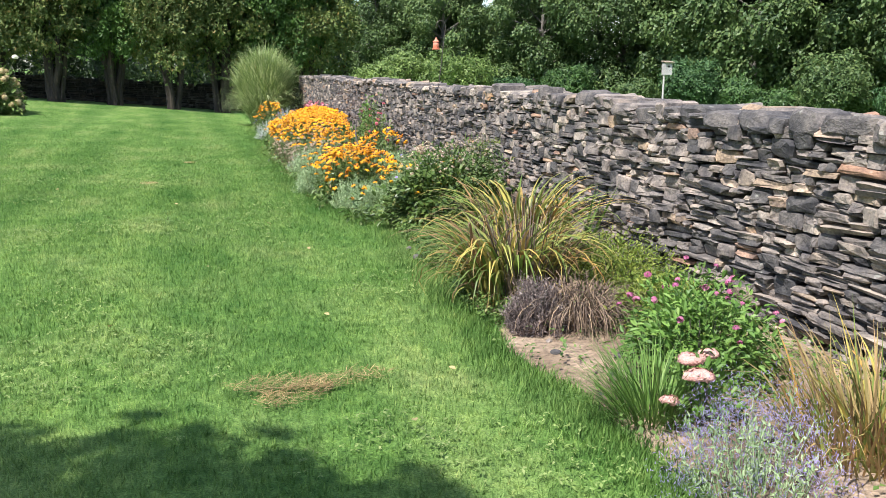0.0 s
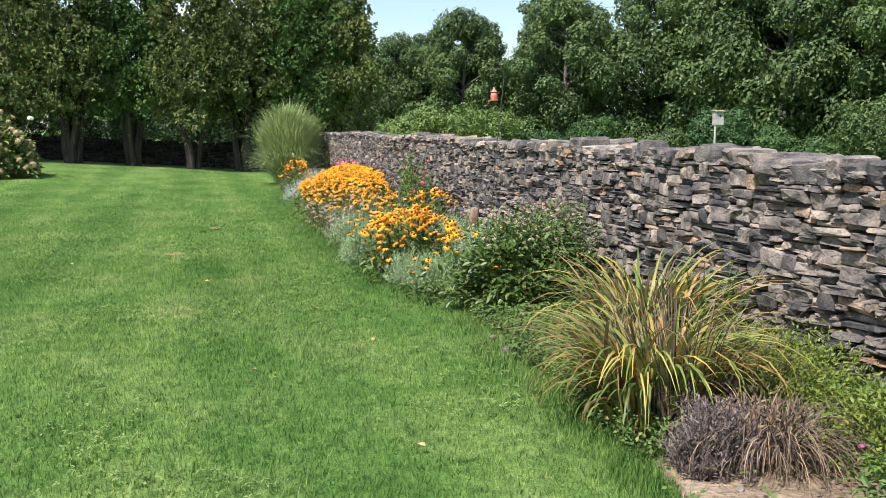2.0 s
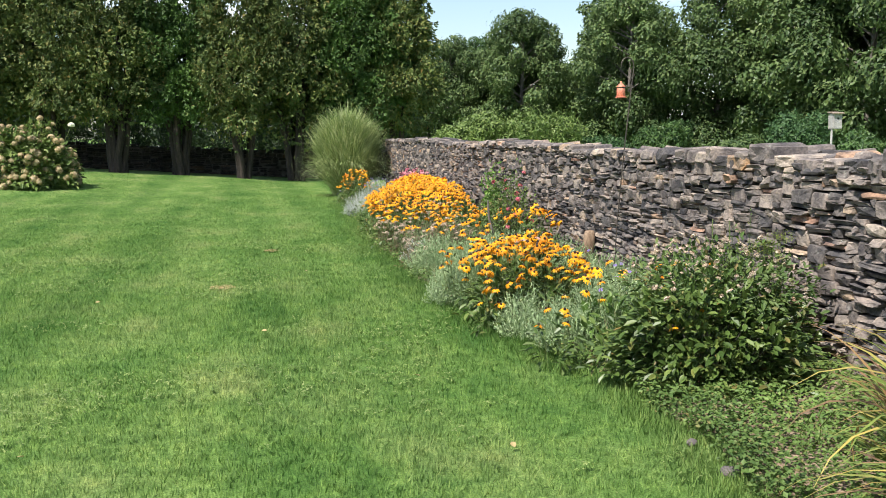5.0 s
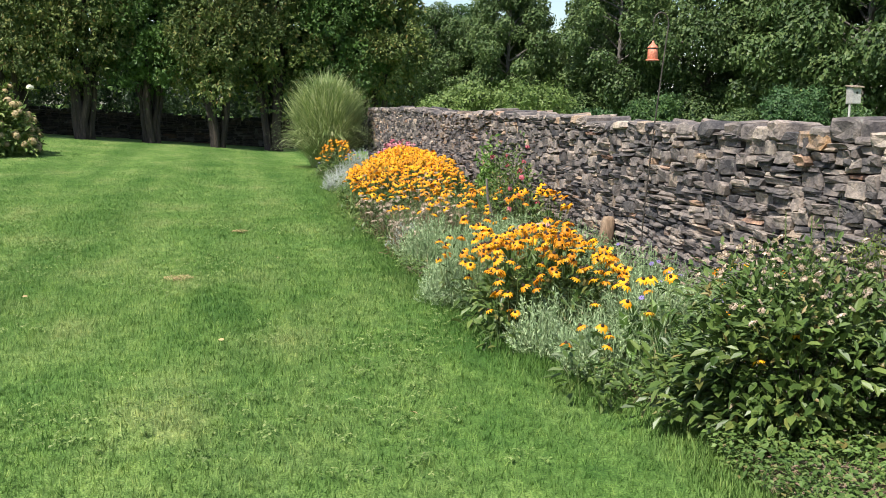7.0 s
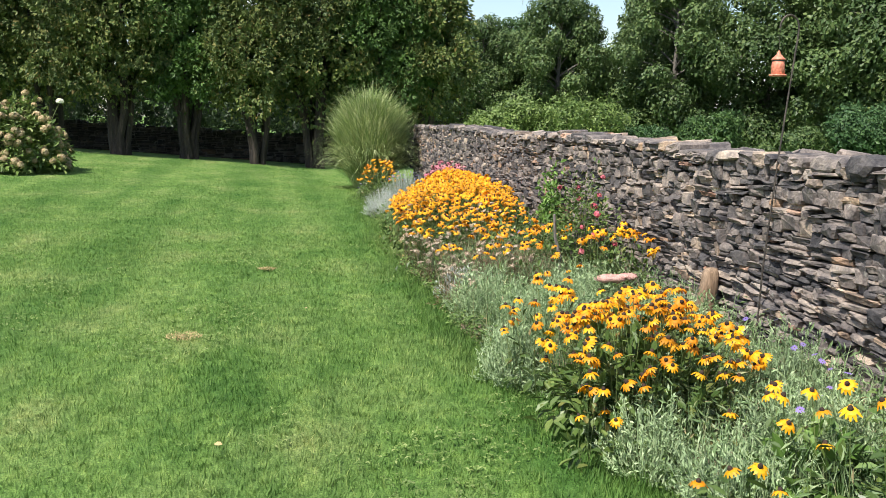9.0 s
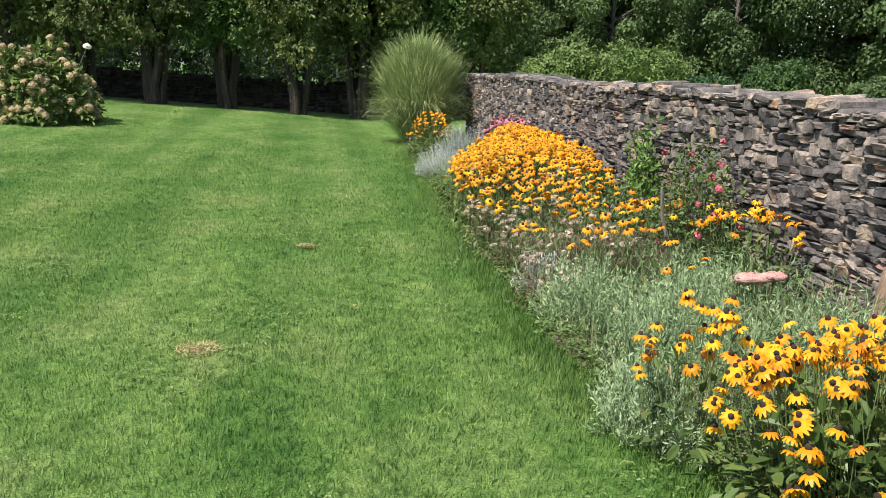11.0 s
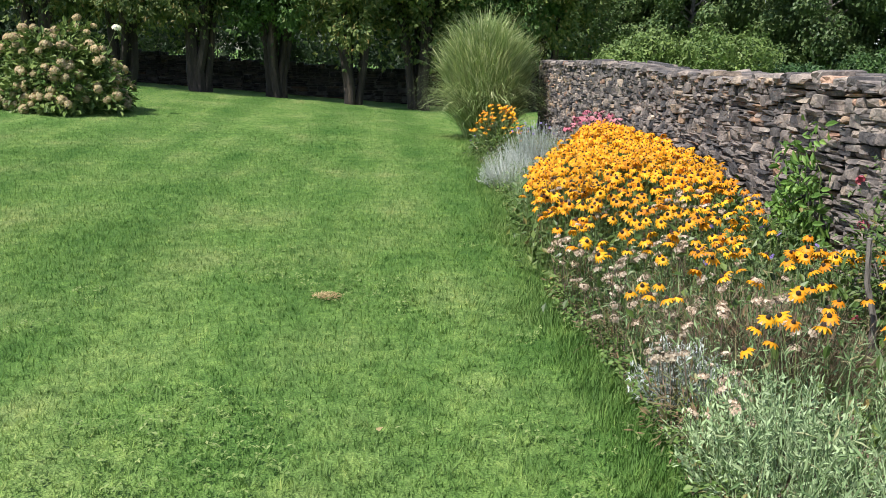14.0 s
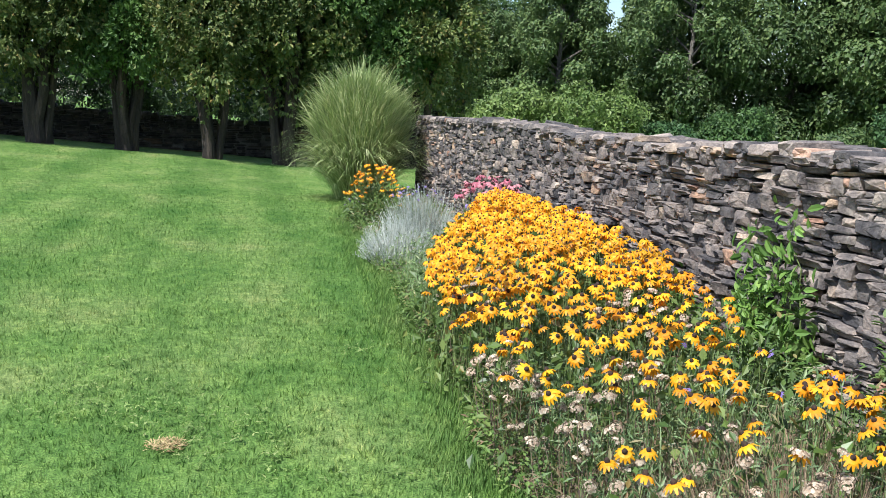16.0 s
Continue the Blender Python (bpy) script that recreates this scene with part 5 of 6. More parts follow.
    part("post", tube(Soup(), [(0, 0, -0.1), (0.02, 0.01, 0.25), (-0.02, 0.03, 0.42), (-0.035, 0.02, 0.62)], [0.017, 0.016, 0.013, 0.012], 7, 0, 0.15), GREY_BARK, stake)
    vine = thing("climbing_vine", 2.92, 16.35, float(bed_z(2.92, 16.35)), "green climbing vine on the stone wall", "vine")
    rng = np.random.default_rng(181)
    s, st = Soup(), Soup()
    for i in range(7):
        zs = np.linspace(0, (0.9, 0.82, 0.7, 0.58, 0.5, 0.44, 0.4)[i], 9)
        w = np.cumsum(rng.normal(0, 0.05, 9)) + rng.uniform(-0.17, 0.17) * (i > 1)
        pts = np.stack([0.02 + 0.02 * rng.random(9), w, zs], 1)
        tube(st, pts, np.linspace(0.006, 0.002, 9), 5)
        q = np.repeat(pts, 13, 0) + rng.normal(0, 1, (117, 3)) * np.array([0.035, 0.085, 0.04]) + np.array([-0.035, 0, 0])
        s.scatter(OVAL_V, OVAL_F, q, leaf_frames(any_way(117) + np.array([0, 0, -0.6]), any_way(117) * 0.5 + np.array([-1, 0, 0.4])), rng.uniform(0.05, 0.1, 117))
    part("stalk", st, STEM, vine)
    part("foliage", s, VINE_LEAF, vine)
    leafy_bush("low_greenery", 2.7, 16.1, 0.28, 0.55, 0.42, 900, 0.05, BED_LEAF, 182, "green leafy growth at the vine's foot", "plant", 14, 0.3)


def seed_spike(x, y, tall, seed):
    """A straight stalk, its upper part set with seed pods."""
    global rng
    rng = np.random.default_rng(seed)
    z0 = float(bed_z(x, y))
    root = thing("foxglove_spike", x, y, z0, "tall green foxglove stalk gone to seed before the wall", "plant", "foxglove spikes")
    h = tall - z0
    part("stem", tube(Soup(), [(0, 0, -0.05), (0.008, 0, h * 0.5), (0.0, 0.01, h)], [0.006, 0.005, 0.002], 6), STEM, root)
    t = np.linspace(0.5, 0.99, 54)
    a = np.arange(54) * 2.4
    out = np.stack([np.cos(a), np.sin(a), np.full(54, 0.5)], 1)
    q = np.stack([0.008 * (1 - t), 0.01 * t, t * h], 1) + out * 0.006
    part("seed_pod", Soup().scatter(*CLUSTER3, q, frames_along(out), (0.026 * (1.25 - t))), BED_LEAF, root, "green seed pods")
    low = np.stack([rng.normal(0, 0.03, 40), rng.normal(0, 0.03, 40), rng.uniform(0.05, h * 0.5, 40)], 1)
    part("foliage", Soup().scatter(OVAL_V, OVAL_F, low, leaf_frames(any_way(40, 0.3), any_way(40, 1.0)), rng.uniform(0.04, 0.09, 40)), BED_LEAF, root)


def goldenrod(x, y, tall, seed):
    global rng
    rng = np.random.default_rng(seed)
    z0 = float(bed_z(x, y))
    root = thing("goldenrod", x, y, z0, "goldenrod with feathery yellow-green plumes before the wall", "flowers")
    tips = np.stack([rng.normal(0, 0.07, 7), rng.normal(0, 0.09, 7), tall - z0 - rng.uniform(0, 0.12, 7)], 1)
    part("stalk", straight_stems(Soup(), tips * np.array([0.3, 0.3, 0]) - np.array([0, 0, 0.04]), tips, 0.003), STEM, root)
    for tip in tips:
        q = tip + rng.normal(0, 1, (70, 3)) * np.array([0.03, 0.035, 0.02])
        part("plume", Soup().scatter(NARROW_V, LEAF_F, q, leaf_frames(any_way(70), any_way(70, 1.0)), rng.uniform(0.012, 0.026, 70)), LIME_LEAF, root, "yellow-green plume")


def asters(x, y, rx, ry, h, k, seed):
    global rng
    rng = np.random.default_rng(seed)
    root = thing("violet_aster", x, y, float(bed_z(x, y)), "thin stems with small violet flowers", "flowers", "violet flowers")
    p = dome_heads(k, rx, ry, h, 0.4)
    part("stalk", straight_stems(Soup(), p * np.array([0.7, 0.7, 0]) - np.array([0, 0, 0.03]), p, 0.0018), STEM, root)
    heads(root, "flower_head", [ASTER], p, upward(k, 0.6), rng.uniform(0.55, 0.9, k), None, "violet flower")


def build_far_bed():
    global rng
    # the long drift of black-eyed susans
    rng = np.random.default_rng(200)
    x0, y0 = 2.0, 17.2
    z0 = float(bed_z(x0, y0))
    y = rng.uniform(14.4, 20.4, 2400)
    left = np.interp(y, [14.4, 15.5, 17, 18.6, 20.4], [1.5, 1.34, 1.26, 1.6, 2.3])
    right = np.interp(y, [14.4, 15.5, 17.5, 19.5, 20.4], [2.45, 2.5, 2.75, 2.8, 2.7])
    x = left + rng.random(2400) * (right - left)
    dense = np.interp(y, [14.4, 15.2, 16.0, 16.8, 20.4], [0.10, 0.2, 0.42, 1.0, 1.0])
    gaps = np.array([noise.noise((a * 2.2, b * 2.2, 4.0)) for a, b in zip(x, y)])
    keep = rng.random(2400) < dense * np.clip(0.85 + 0.9 * gaps, 0.3, 0.95)
    x, y, left, right = x[keep], y[keep], left[keep], right[keep]
    u = (x - left) / (right - left)
    h = np.interp(y, [14.4, 15.4, 17, 20.4], [0.42, 0.46, 0.60, 0.66]) * (0.74 + 0.26 * np.clip(u * 3.5, 0, 1)) + rng.normal(0, 0.035, len(x))
    order = np.argsort(y)
    x, y, h = x[order], y[order], h[order]
    p = np.stack([x - x0, y - y0, h], 1)
    near = p[:290]
    feet = p * np.array([0.97, 0.99, 0]) + np.stack([rng.normal(0, 0.05, len(p)), rng.normal(0, 0.05, len(p)), np.full(len(p), -0.04)], 1)
    root = thing("black_eyed_susan", x0, y0, z0, "long drift of golden black-eyed susans in full bloom", "flowers", "black-eyed susans")
    part("stalk", straight_stems(Soup(), feet, p, 0.0022), STEM, root)
    k = 8000
    i = rng.integers(len(p), size=k)
    q = p[i] * np.array([1, 1, 0]) + np.stack([rng.normal(0, 0.07, k), rng.normal(0, 0.09, k), p[i, 2] * rng.uniform(0.05, 0.9, k)], 1)
    part("foliage", Soup().scatter(LEAF_V, LEAF_F, q, leaf_frames(any_way(k), any_way(k, 1.2)), rng.uniform(0.035, 0.075, k)), DARK_LEAF, root)
    heads(root, "flower_head", DAISY, near, upward(290, 0.4), rng.uniform(0.64, 0.94, 290), DAISY_CONE, "golden daisy flower with drooping petals")
    far = p[290:]
    m = frames_along(upward(len(far), 0.4))
    size = rng.uniform(0.68, 0.98, len(far))
    s = Soup()
    s.scatter(np.concatenate(DAISY_SOUP.v), np.concatenate(DAISY_SOUP.f), far, m, size)
    s.scatter([(0.011, 0, 0), (-0.006, 0.01, 0), (-0.006, -0.01, 0), (0, 0, 0.017)], [(0, 1, 3), (1, 2, 3), (2, 0, 3)], far, m, size, 1)
    tagged(part("bloom_mass", s, [GOLD_MASS, CONE], root), "many golden daisy flowers", kind="stuff")
    # dried cream flowers along the front, wisps of brown grass
    for i, (cx, cy, rx, ry, h, k) in enumerate([(1.48, 14.9, 0.2, 0.5, 0.34, 34), (1.42, 15.8, 0.16, 0.5, 0.4, 30), (1.85, 15.3, 0.35, 0.5, 0.42, 34), (1.45, 13.75, 0.18, 0.4, 0.34, 26), (1.9, 14.3, 0.3, 0.3, 0.42, 26), (1.6, 17.0, 0.25, 0.8, 0.56, 40), (2.2, 16.3, 0.3, 0.6, 0.5, 24)]):
        rng = np.random.default_rng(210 + i)
        ob = thing("yarrow", cx, cy, float(bed_z(cx, cy)), "dried yarrow with flat cream and brown heads", "flowers", "dried yarrow")
        q = dome_heads(k, rx, ry, h, 0.4)
        part("stalk", straight_stems(Soup(), q * np.array([0.7, 0.7, 0]) - np.array([0, 0, 0.04]), q, 0.0022), TWIG, ob)
        heads(ob, "flower_head", [FLATHEAD], q, upward(k, 0.45), rng.uniform(0.36, 0.7, k), None, "flat dried cream flower head")
        part("foliage", mound_leaves(Soup(), 500, rx, ry, h * 0.8, 0.045, (NARROW_V, LEAF_F), 0.2), DRY_LEAF, ob)
    blade_clump("wispy_grass", 1.95, 14.35, "thin brown grass wisps among the flowers", "grass", 1700, BROWN_WISP, 0.4, (0.25, 0.48), (0.05, 0.6), (0.1, 0.9), (0.002, 0.004), 220)
    blade_clump("wispy_grass", 2.3, 14.9, "thin brown grass wisps among the flowers", "grass", 1000, BROWN_WISP, 0.4, (0.2, 0.45), (0.05, 0.6), (0.1, 0.9), (0.002, 0.004), 221)
    leafy_bush("low_greenery", 2.68, 17.2, 0.3, 0.7, 0.46, 1300, 0.05, FRESH_LEAF, 183, "green leafy growth between the drift and the wall", "plant", 14, 0.3)
    asters(2.3, 15.4, 0.4, 0.5, 0.48, 12, 222)
    silver_mound("artemisia", 1.55, 14.15, 0.2, 0.3, 0.26, 90, 223, PALE_SILVER, "pale silvery stems at the lawn edge")
    black_eyed_susan(2.4, 14.7, 0.35, 0.5, 0.5, 26, 224, "few loose golden black-eyed susans on thin stems", 200, 0.3)
    # beyond the drift
    silver_mound("lavender", 1.72, 20.9, 0.4, 0.85, 0.40, 420, 230, PALE_SILVER, "pale silver-grey lavender mound at the lawn edge", False)
    silver_mound("lavender", 2.2, 22.3, 0.5, 1.0, 0.55, 420, 231, PALE_SILVER, "pale silver-grey lavender mound at the lawn edge", False)
    asters(2.25, 22.6, 0.5, 0.8, 0.55, 30, 232)
    rng = np.random.default_rng(233)
    cone = thing("coneflower", 2.6, 20.9, float(bed_z(2.6, 20.9)), "pink coneflowers in front of the wall", "flowers")
    p = dome_heads(46, 0.3, 0.6, 0.74, 0.2)
    part("stalk", straight_stems(Soup(), p * np.array([0.7, 0.7, 0]), p, 0.0025), STEM, cone)
    part("foliage", mound_leaves(Soup(), 400, 0.3, 0.6, 0.45, 0.08, hollow=0.3), BED_LEAF, cone)
    heads(cone, "flower_head", [PINK_DAISY], p, upward(46, 0.4), rng.uniform(0.95, 1.4, 46), DAISY_CONE, "pink coneflower")
    black_eyed_susan(1.95, 24.3, 0.42, 0.45, 0.66, 75, 234, "small clump of golden black-eyed susans below the tall grass", 500, 0.6)
    asters(2.3, 23.6, 0.3, 0.4, 0.42, 22, 235)
    asters(1.62, 24.0, 0.2, 0.35, 0.3, 12, 236)
    leafy_bush("low_greenery", 1.9, 23.7, 0.4, 0.5, 0.28, 700, 0.05, DARK_LEAF, 237, "dark low greenery under the flowers", "plant", 14, 0.3)
    # the tall ornamental grass
    rng = np.random.default_rng(240)
    reed = thing("silvergrass_clump", 2.02, 27.0, float(bed_z(2.02, 27.0)), "tall round clump of banded ornamental silvergrass", "grass")
    s, k = Soup(), 900
    a, r = rng.uniform(0, 2 * np.pi, k), np.sqrt(rng.random(k)) * 0.36
    base = np.stack([np.cos(a) * r, np.sin(a) * r, np.full(k, -0.05)], 1)
    lean = 0.03 + 0.42 * r / 0.36 * rng.random(k)
    blades(s, base, a + rng.normal(0, 0.3, k), rng.uniform(1.2, 2.05, k) * (1 - 0.25 * lean), lean, rng.uniform(0.0, 0.6, k), rng.uniform(0.009, 0.015, k), 7)
    # leaf blades off the stalks fill a globe
    k = 8200
    n = any_way(k)
    q = n * rng.random((k, 1)) ** 0.45 * np.array([0.74, 0.74, 0.74]) + np.array([0, 0, 1.05])
    out = np.hypot(n[:, 0], n[:, 1])
    lean = np.clip(0.15 + 0.75 * np.hypot(q[:, 0], q[:, 1]) + rng.normal(0, 0.18, k), 0, 2.0) + 0.55 * (q[:, 2] < 0.8)
    blades(s, q, np.arctan2(q[:, 1], q[:, 0]) + rng.normal(0, 0.45, k), rng.uniform(0.22, 0.58, k), lean, rng.uniform(0.4, 1.9, k) * (0.4 + 0.6 * out), rng.uniform(0.009, 0.016, k), 5)
    part("foliage", s, REED, reed)
    k = 800
    a = rng.uniform(0, 2 * np.pi, k)
    base = np.stack([np.cos(a) * 0.4, np.sin(a) * 0.4, rng.uniform(0.1, 0.6, k)], 1)
    part("drooping_foliage", blades(Soup(), base, a + rng.normal(0, 0.3, k), rng.uniform(0.7, 1.2, k), rng.uniform(0.5, 0.9, k), rng.uniform(1.2, 2.2, k), rng.uniform(0.01, 0.018, k), 8), REED, reed)


def build_hydrangea():
    global rng
    hyd = leafy_bush("hydrangea_bush", -5.5, 28.3, 1.12, 1.1, 1.32, 5200, 0.14, HYDRANGEA_LEAF, 250, "round hydrangea bush with faded cream and pinkish flower heads", "bush", 60, 0.7)
    rng = np.random.default_rng(251)
    p, n = mound(230, 1.12, 1.1, 1.38, 0.97)
    heads(hyd, "flower_head", [MOP], p, n + np.array([0, 0, 0.4]), rng.uniform(0.65, 1.1, 230), None, "faded cream flower head")
    heads(hyd, "flower_head", [MOP_WHITE], np.array([[1.1, -0.25, 1.44]]), np.array([[0.2, 0, 1.0]]), [0.9], None, "one fresh white flower head")
    part("flower_stem", straight_stems(Soup(), np.array([[0.7, -0.1, 0.7]]), np.array([[1.1, -0.25, 1.44]]), 0.006), STEM, hyd)


def build_ground_cover():
    """Low weeds and leaves between the plants and along the bed's edge."""
    global rng
    rng = np.random.default_rng(260)
    k = 32000
    y = rng.uniform(1.5, 27.5, k)
    e = bed_edge(y)
    u = rng.random(k) ** 1.35
    x = e - 0.01 + u * (2.98 - e)
    soil = np.array([noise.noise((a * 1.3, b * 0.9, 7.0)) for a, b in zip(x, y)])
    bare = ((y > 3.6) & (y < 5.2) & (x < 2.15)) | ((y < 4.4) & (x > 1.7) & (u < 0.5))
    keep = ((soil > -0.2) | (y > 5.5)) & ~bare | (rng.random(k) < 0.1)
    keep |= (y > 5.4) & (rng.random(k) < 0.6)
    keep &= (u > 0.1) | (rng.random(k) < 0.6)
    x, y = x[keep], y[keep]
    ey, my = rng.uniform(5.3, 26.0, 4500), rng.uniform(5.2, 9.6, 9000)
    mx = bed_edge(my) + rng.random(9000) * (2.98 - bed_edge(my))
    x, y = np.concatenate([x, bed_edge(ey) + rng.uniform(0.03, 0.18, 4500), mx]), np.concatenate([y, ey, my])
    k = len(x)
    p = np.stack([x, y, bed_z(x, y) + rng.uniform(0.0, 0.11, k)], 1)
    s = Soup().scatter(*CLUSTER2, p, frames_along(unit(any_way(k) * 0.55 + np.array([0, 0, 1.0]))), rng.uniform(0.014, 0.036, k))
    tagged(new("ground_cover", s.mesh("ground_cover", WEED_LEAF)), "low green weeds and seedlings on the bed soil", "plant", kind="stuff")


def build_bed_greenery():
    """Thin green shoots and leaves between the flower stems."""
    global rng
    rng = np.random.default_rng(270)
    k = 9000
    y = rng.uniform(9.0, 20.5, k)
    e = bed_edge(y)
    x = e + 0.1 + rng.random(k) * (2.8 - e)
    base = np.stack([x, y, bed_z(x, y) - 0.02], 1)
    s = blades(Soup(), base, rng.uniform(0, 6.28, k), rng.uniform(0.12, 0.42, k), rng.uniform(0.0, 0.6, k), rng.uniform(0.0, 0.9, k), rng.uniform(0.003, 0.008, k), 3)
    q = np.repeat(base, 2, 0) + np.stack([rng.normal(0, 0.04, 2 * k), rng.normal(0, 0.04, 2 * k), rng.uniform(0.06, 0.34, 2 * k)], 1)
    s.scatter(NARROW_V, LEAF_F, q, leaf_frames(any_way(2 * k, 0.3), any_way(2 * k, 1.0)), rng.uniform(0.03, 0.07, 2 * k))
    tagged(new("bed_greenery", s.mesh("bed_greenery", GREENERY)), "thin green shoots and narrow leaves between the flowers", "plant", kind="stuff")


# ---- small things ----
OLD_WOOD = rough_mat("weathered_wood", [(0.3, (0.20, 0.15, 0.11)), (0.7, (0.42, 0.33, 0.25))], 6, 45, 0.85, 0.7, 0.006, 0, (3, 3, 0.4))
LOG_WOOD = rough_mat("tan_log_wood", [(0.3, (0.16, 0.10, 0.06)), (0.7, (0.30, 0.21, 0.14))], 7, 45, 0.85, 0.7, 0.006, 0, (3, 3, 0.4))
PALE_PAINT = rough_mat("pale_grey_paint", [(0.3, (0.34, 0.32, 0.31)), (0.7, (0.48, 0.46, 0.44))], 9, 60, 0.7, 0.3, 0.003)
TERRACOTTA = rough_mat("orange_plastic", [(0.3, (0.62, 0.20, 0.12)), (0.7, (0.72, 0.26, 0.16))], 12, 80, 0.5, 0.1, 0.001)
IRON = rough_mat("dark_iron", [(0.3, (0.05, 0.045, 0.04)), (0.7, (0.12, 0.10, 0.085))], 20, 90, 0.6, 0.4, 0.002, 0.6)
DARK_HOLE = rough_mat("dark_opening", [(0.3, (0.01, 0.01, 0.01)), (0.7, (0.02, 0.02, 0.02))], 20, 90)


def lathe(profile, sides=18):
    s = Soup()
    v = [(math.cos(2 * math.pi * j / sides) * r, math.sin(2 * math.pi * j / sides) * r, z) for r, z in profile for j in range(sides)]
    s.add(v, [(i * sides + j, i * sides + (j + 1) % sides, (i + 1) * sides + (j + 1) % sides, (i + 1) * sides + j) for i in range(len(profile) - 1) for j in range(sides)])
    return s


def box_mesh(sx, sy, sz, bevel=0.004):
    bm = bmesh.new()
    bmesh.ops.create_cube(bm, size=1.0, matrix=Matrix.Diagonal((sx, sy, sz, 1)))
    bmesh.ops.bevel(bm, geom=bm.edges[:], offset=bevel, segments=2, affect="EDGES")
    me = bpy.data.meshes.new("board")
    bm.to_mesh(me)
    bm.free()
    return me


def board(name, size, at, mat, root, turn=(0, 0, 0)):
    me = box_mesh(*size)
    me.materials.append(mat)
    ob = part(name, me, mat, root)
    ob.matrix_basis = pose(*at, *turn)
    return ob


def build_bird_feeder():
    x, y = 2.93, 11.88
    pole = thing("shepherd_hook", x, y, float(bed_z(x, y)), "thin dark iron shepherd's hook pole in the bed", "garden hook")
    h = 1.96
    pts = [(0.0, 0, -0.2), (0.03, 0, 0.5), (0.09, 0, 1.15), (0.14, 0, 1.6), (0.178, 0, 1.92)]
    for a in np.linspace(0, math.pi, 9):
        pts.append((0.119 + 0.059 * math.cos(a), 0, 1.94 + 0.075 * math.sin(a)))
    part("pole", tube(Soup(), pts, [0.0055] * len(pts), 7), IRON, pole)
    feeder = thing("bird_feeder", x + 0.06, y, float(bed_z(x, y)) + h - 0.196, "small orange lantern-shaped bird feeder hanging from the hook", "bird feeder")
    feeder.scale = (0.85, 0.85, 0.85)
    part("body", lathe([(0.0, -0.115), (0.042, -0.115), (0.046, -0.11), (0.045, -0.05), (0.041, -0.018), (0.036, -0.012), (0, -0.012)]), TERRACOTTA, feeder, "orange body", True)
    part("roof", lathe([(0.0, -0.012), (0.047, -0.012), (0.049, -0.006), (0.03, 0.012), (0.014, 0.028), (0.010, 0.042), (0.006, 0.052), (0, 0.053)]), TERRACOTTA, feeder, "conical orange lid", True)
    part("band", lathe([(0.0385, -0.02), (0.0435, -0.02), (0.0435, -0.012), (0.0385, -0.012)]), IRON, feeder, "dark seam band")
    part("tray", lathe([(0.0, -0.121), (0.057, -0.121), (0.06, -0.113), (0.057, -0.109), (0, -0.112)]), TERRACOTTA, feeder, "round tray", True)
    part("wire", tube(Soup(), [(0, 0, 0.05), (0.0, 0, 0.12), (0, 0, 0.207)], [0.0015] * 3, 5), IRON, feeder)


def build_bird_box():
    x, y = 10.25, 19.9
    z = float(ground_z(x, y))
    box = thing("bird_box", x, y, z, "weathered pale grey wooden bird box on a thin white post", "bird box")
    top = 1.80 - z
    part("post", tube(Soup(), [(0, 0, -0.3), (0.01, 0, 1.0), (0.03, 0, top - 0.25)], [0.022, 0.022, 0.02], 10), PALE_PAINT, box, "thin white post")
    b = top - 0.20
    board("front_panel", (0.17, 0.02, 0.27), (0.09, -0.08, b), PALE_PAINT, box)
    board("back_panel", (0.17, 0.02, 0.31), (0.09, 0.08, b + 0.01), PALE_PAINT, box)
    board("side_panel", (0.02, 0.139, 0.27), (0.015, 0, b), PALE_PAINT, box)
    board("side_panel", (0.02, 0.139, 0.27), (0.165, 0, b), PALE_PAINT, box)
    board("floor_panel", (0.125, 0.139, 0.02), (0.09, 0, b - 0.12), PALE_PAINT, box)
    board("lid", (0.22, 0.24, 0.02), (0.09, -0.02, b + 0.155), OLD_WOOD, box, (6, 0, 0))
    hole = part("entrance_hole", lathe([(0.0, 0), (0.02, 0), (0.02, 0.006), (0, 0.006)], 14), DARK_HOLE, box, "dark round entrance")
    hole.matrix_basis = pose(0.09, -0.0905, b + 0.05, 90, 0, 0)


def rock(name, x, y, z, size, seed, label, category="stone", group=""):
    g = np.random.default_rng(seed)
    bm = bmesh.new()
    bmesh.ops.create_icosphere(bm, subdivisions=2, radius=0.5)
    for v in bm.verts:
        v.co *= 1 + 0.22 * noise.noise(v.co * 2.2 + Vector((seed, 0, 0))) + g.uniform(-0.04, 0.04)
        v.co.x, v.co.y, v.co.z = v.co.x * size[0], v.co.y * size[1], v.co.z * size[2]
    me = bpy.data.meshes.new(name)
    bm.to_mesh(me)
    bm.free()
    me.materials.append(STONE_PIECE)
    ob = new(name, me)
    ob.matrix_basis = pose(x, y, z, 0, 0, g.uniform(0, 180))
    return tagged(ob, label, category, group)


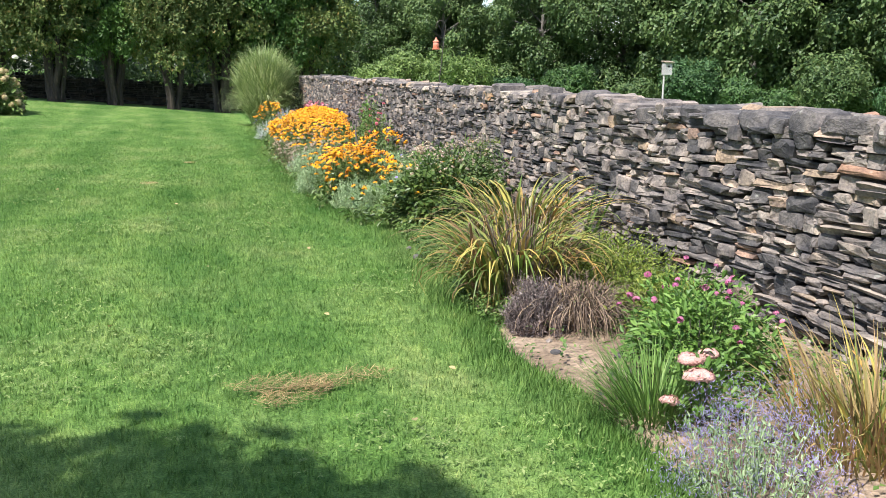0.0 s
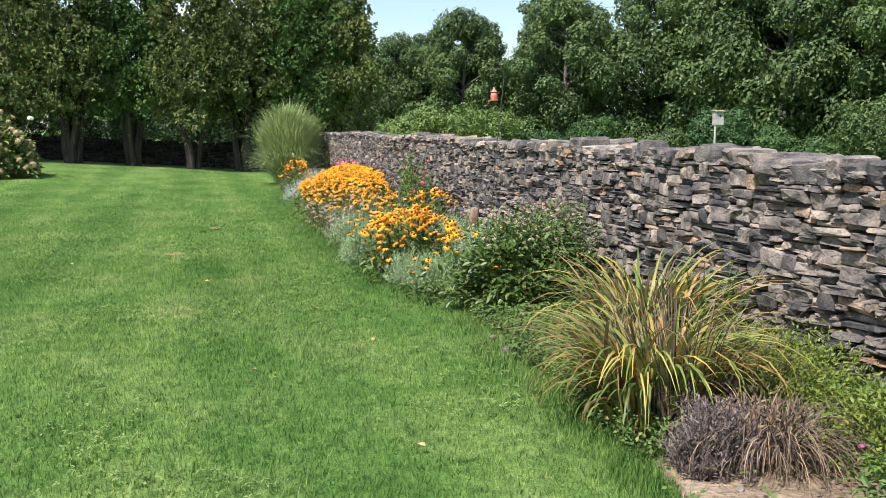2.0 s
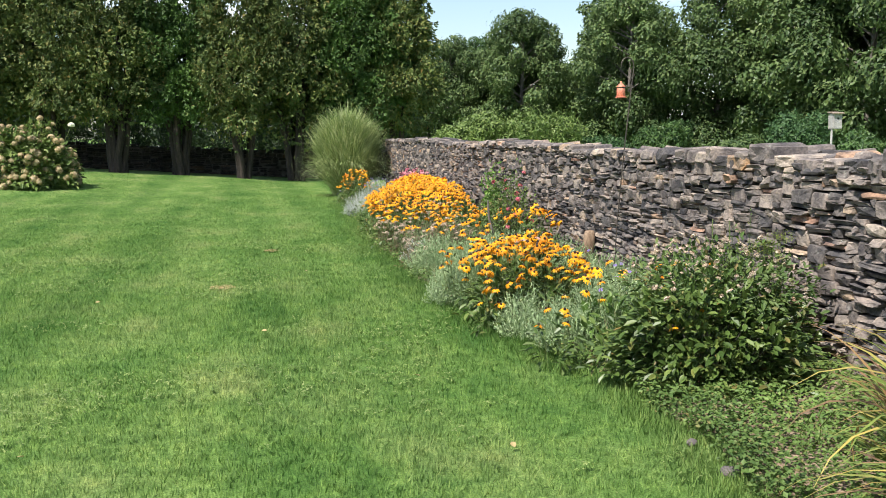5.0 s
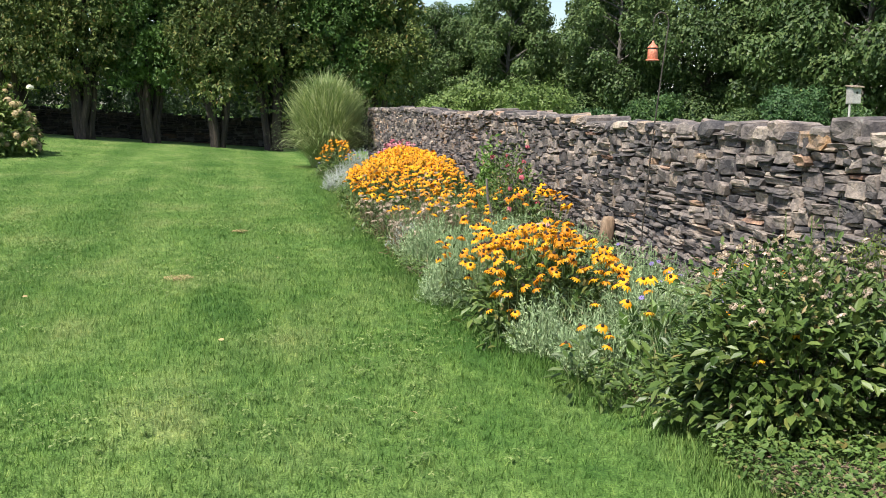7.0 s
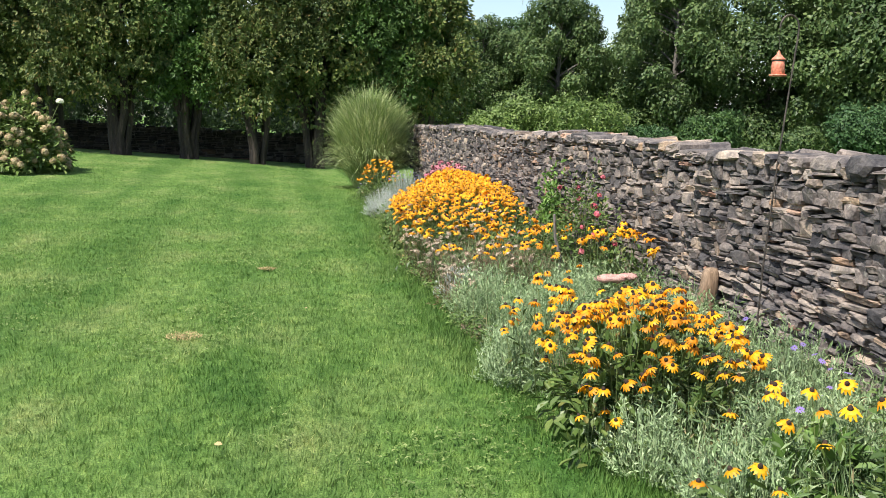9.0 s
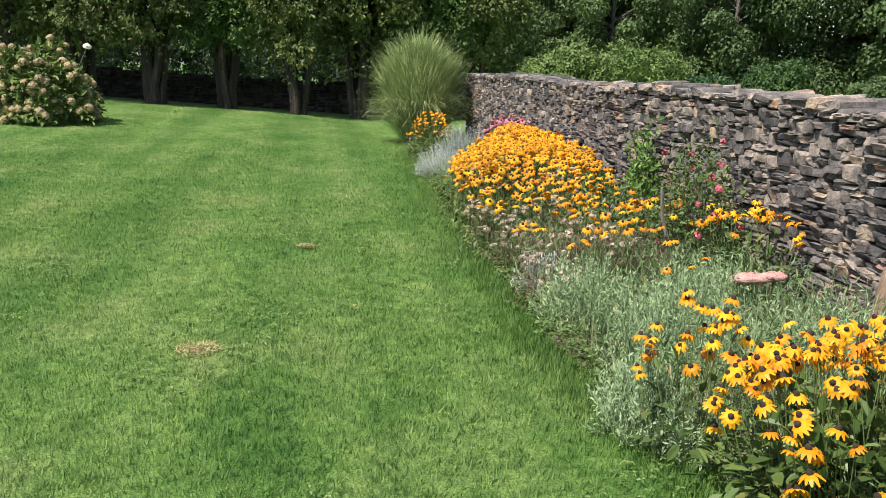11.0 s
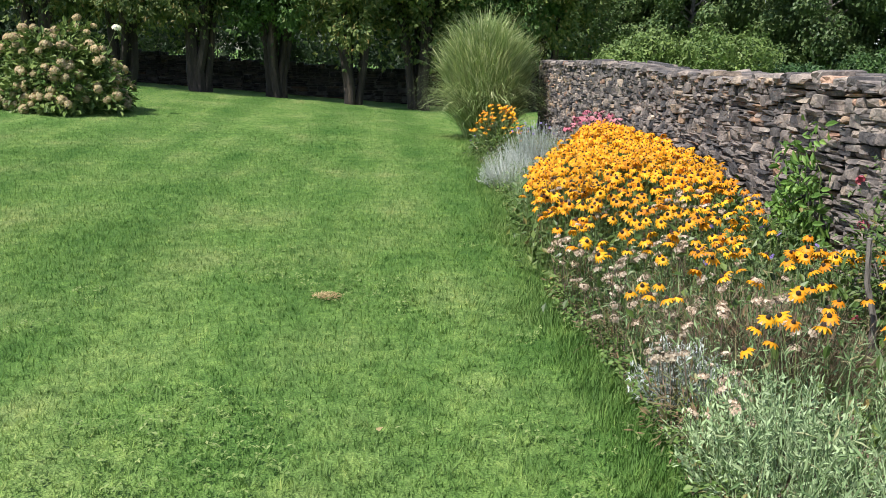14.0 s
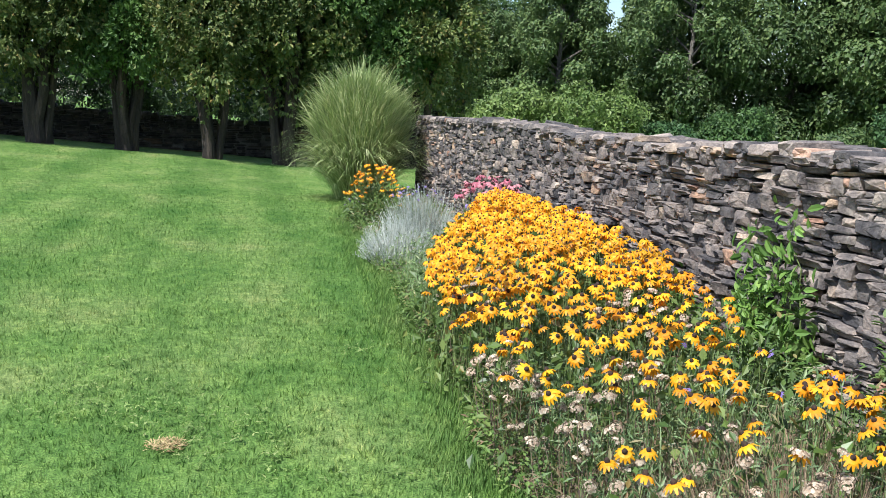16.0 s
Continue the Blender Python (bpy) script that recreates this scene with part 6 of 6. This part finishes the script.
def build_small_things():
    global rng
    log = thing("log_stump", 2.95, 12.55, float(bed_z(2.95, 12.55)), "upright tan log leaning on the stone wall", "log")
    part("log", tube(Soup(), [(-0.05, 0, -0.08), (-0.04, 0, 0.14), (-0.01, 0, 0.3), (0.0, 0, 0.39), (0.0, 0, 0.42), (0, 0, 0.425)], [0.07, 0.066, 0.06, 0.055, 0.042, 0.01], 14, 0, 0.06), LOG_WOOD, log, "", True)
    for i, (x, y, s) in enumerate([(1.93, 4.08, 0.13), (2.05, 4.35, 0.09), (1.78, 4.55, 0.06), (1.70, 7.35, 0.09), (1.72, 7.75, 0.07), (1.82, 4.75, 0.05), (2.15, 3.2, 0.07), (1.75, 3.9, 0.05)]):
        rock("garden_stone", x, y, float(bed_z(x, y)) + s * 0.12, (s, s * 0.75, s * 0.5), 300 + i, "small tan field stone on the bed soil", "stone", "loose bed stones")
    rng = np.random.default_rng(310)
    k = 900
    a = rng.uniform(0, 2 * np.pi, k)
    r = np.sqrt(rng.random(k))
    r = r * (0.75 + 0.35 * np.sin(a * 3 + 1))
    base = np.stack([0.46 + np.cos(a) * r * 0.4, 4.36 + np.sin(a) * r * 0.22 + 0.1 * np.cos(a) * r, 0.02 + rng.uniform(0, 0.025, k)], 1)
    hay = new("grass_clippings", blades(Soup(), base, rng.normal(0.3, 0.7, k) + np.pi * rng.integers(0, 2, k), rng.uniform(0.03, 0.1, k), rng.uniform(1.25, 1.56, k), rng.uniform(0, 0.3, k), rng.uniform(0.002, 0.005, k), 3).mesh("grass_clippings", HAY))
    tagged(hay, "dry straw-coloured grass clippings lying on the lawn", "clippings", kind="stuff")
    for i, (x, y, rad) in enumerate(BARE):
        s = Soup()
        kk = 420
        a, r = rng.uniform(0, 2 * np.pi, kk), rng.random(kk) ** 0.7 * rad * 1.25
        base = np.stack([x + np.cos(a) * r, y + np.sin(a) * r, ground_z(x, y) + 0.012 + rng.uniform(0, 0.012, kk)], 1)
        blades(s, base, rng.uniform(0, 6.28, kk), rng.uniform(0.012, 0.035, kk), rng.uniform(1.0, 1.5, kk), rng.uniform(0, 0.3, kk), rng.uniform(0.004, 0.009, kk), 2)
        tagged(new("dead_grass", s.mesh("dead_grass", STRAW)), "small patch of dead tan grass in the lawn", "grass patch", "dead grass patches", "stuff")
    spots = [(0.06, 7.25), (0.85, 3.75), (1.2, 4.4), (-0.5, 5.6), (-1.3, 8.2), (0.9, 7.9), (0.7, 9.2), (-1.6, 12.4), (-0.2, 10.8), (0.3, 13.9), (-2.0, 15.5), (0.75, 5.6)]
    for x, y in spots:
        one = new("fallen_leaf", FALLEN)
        one.matrix_basis = pose(x, y, float(ground_z(x, y)) + 0.045, rng.uniform(-25, 25), rng.uniform(-25, 25), rng.uniform(0, 360)) @ Matrix.Diagonal((0.04, 0.045, 0.04, 1))
        tagged(one, "dry tan fallen leaf lying on the grass", "leaf", "fallen leaves")


FALLEN = Soup().add([(0, 0, 0), (0.3, 0.3, 0.1), (0.7, 0.26, 0.14), (1, 0, 0.02), (0.7, -0.26, 0.12), (0.3, -0.3, 0.14), (0.5, 0, 0)],
                    [(0, 6, 1), (1, 6, 2), (2, 6, 3), (3, 6, 4), (4, 6, 5), (5, 6, 0)]).mesh("fallen_leaf", STRAW)
BARE = [(-0.55, 13.12, 0.10), (-0.03, 16.02, 0.065)]

build_near_bed()
build_middle_bed()
build_far_bed()
build_hydrangea()
build_ground_cover()
build_bed_greenery()
build_bird_feeder()
build_bird_box()
build_small_things()
build_lawn_grass()
build_clover()
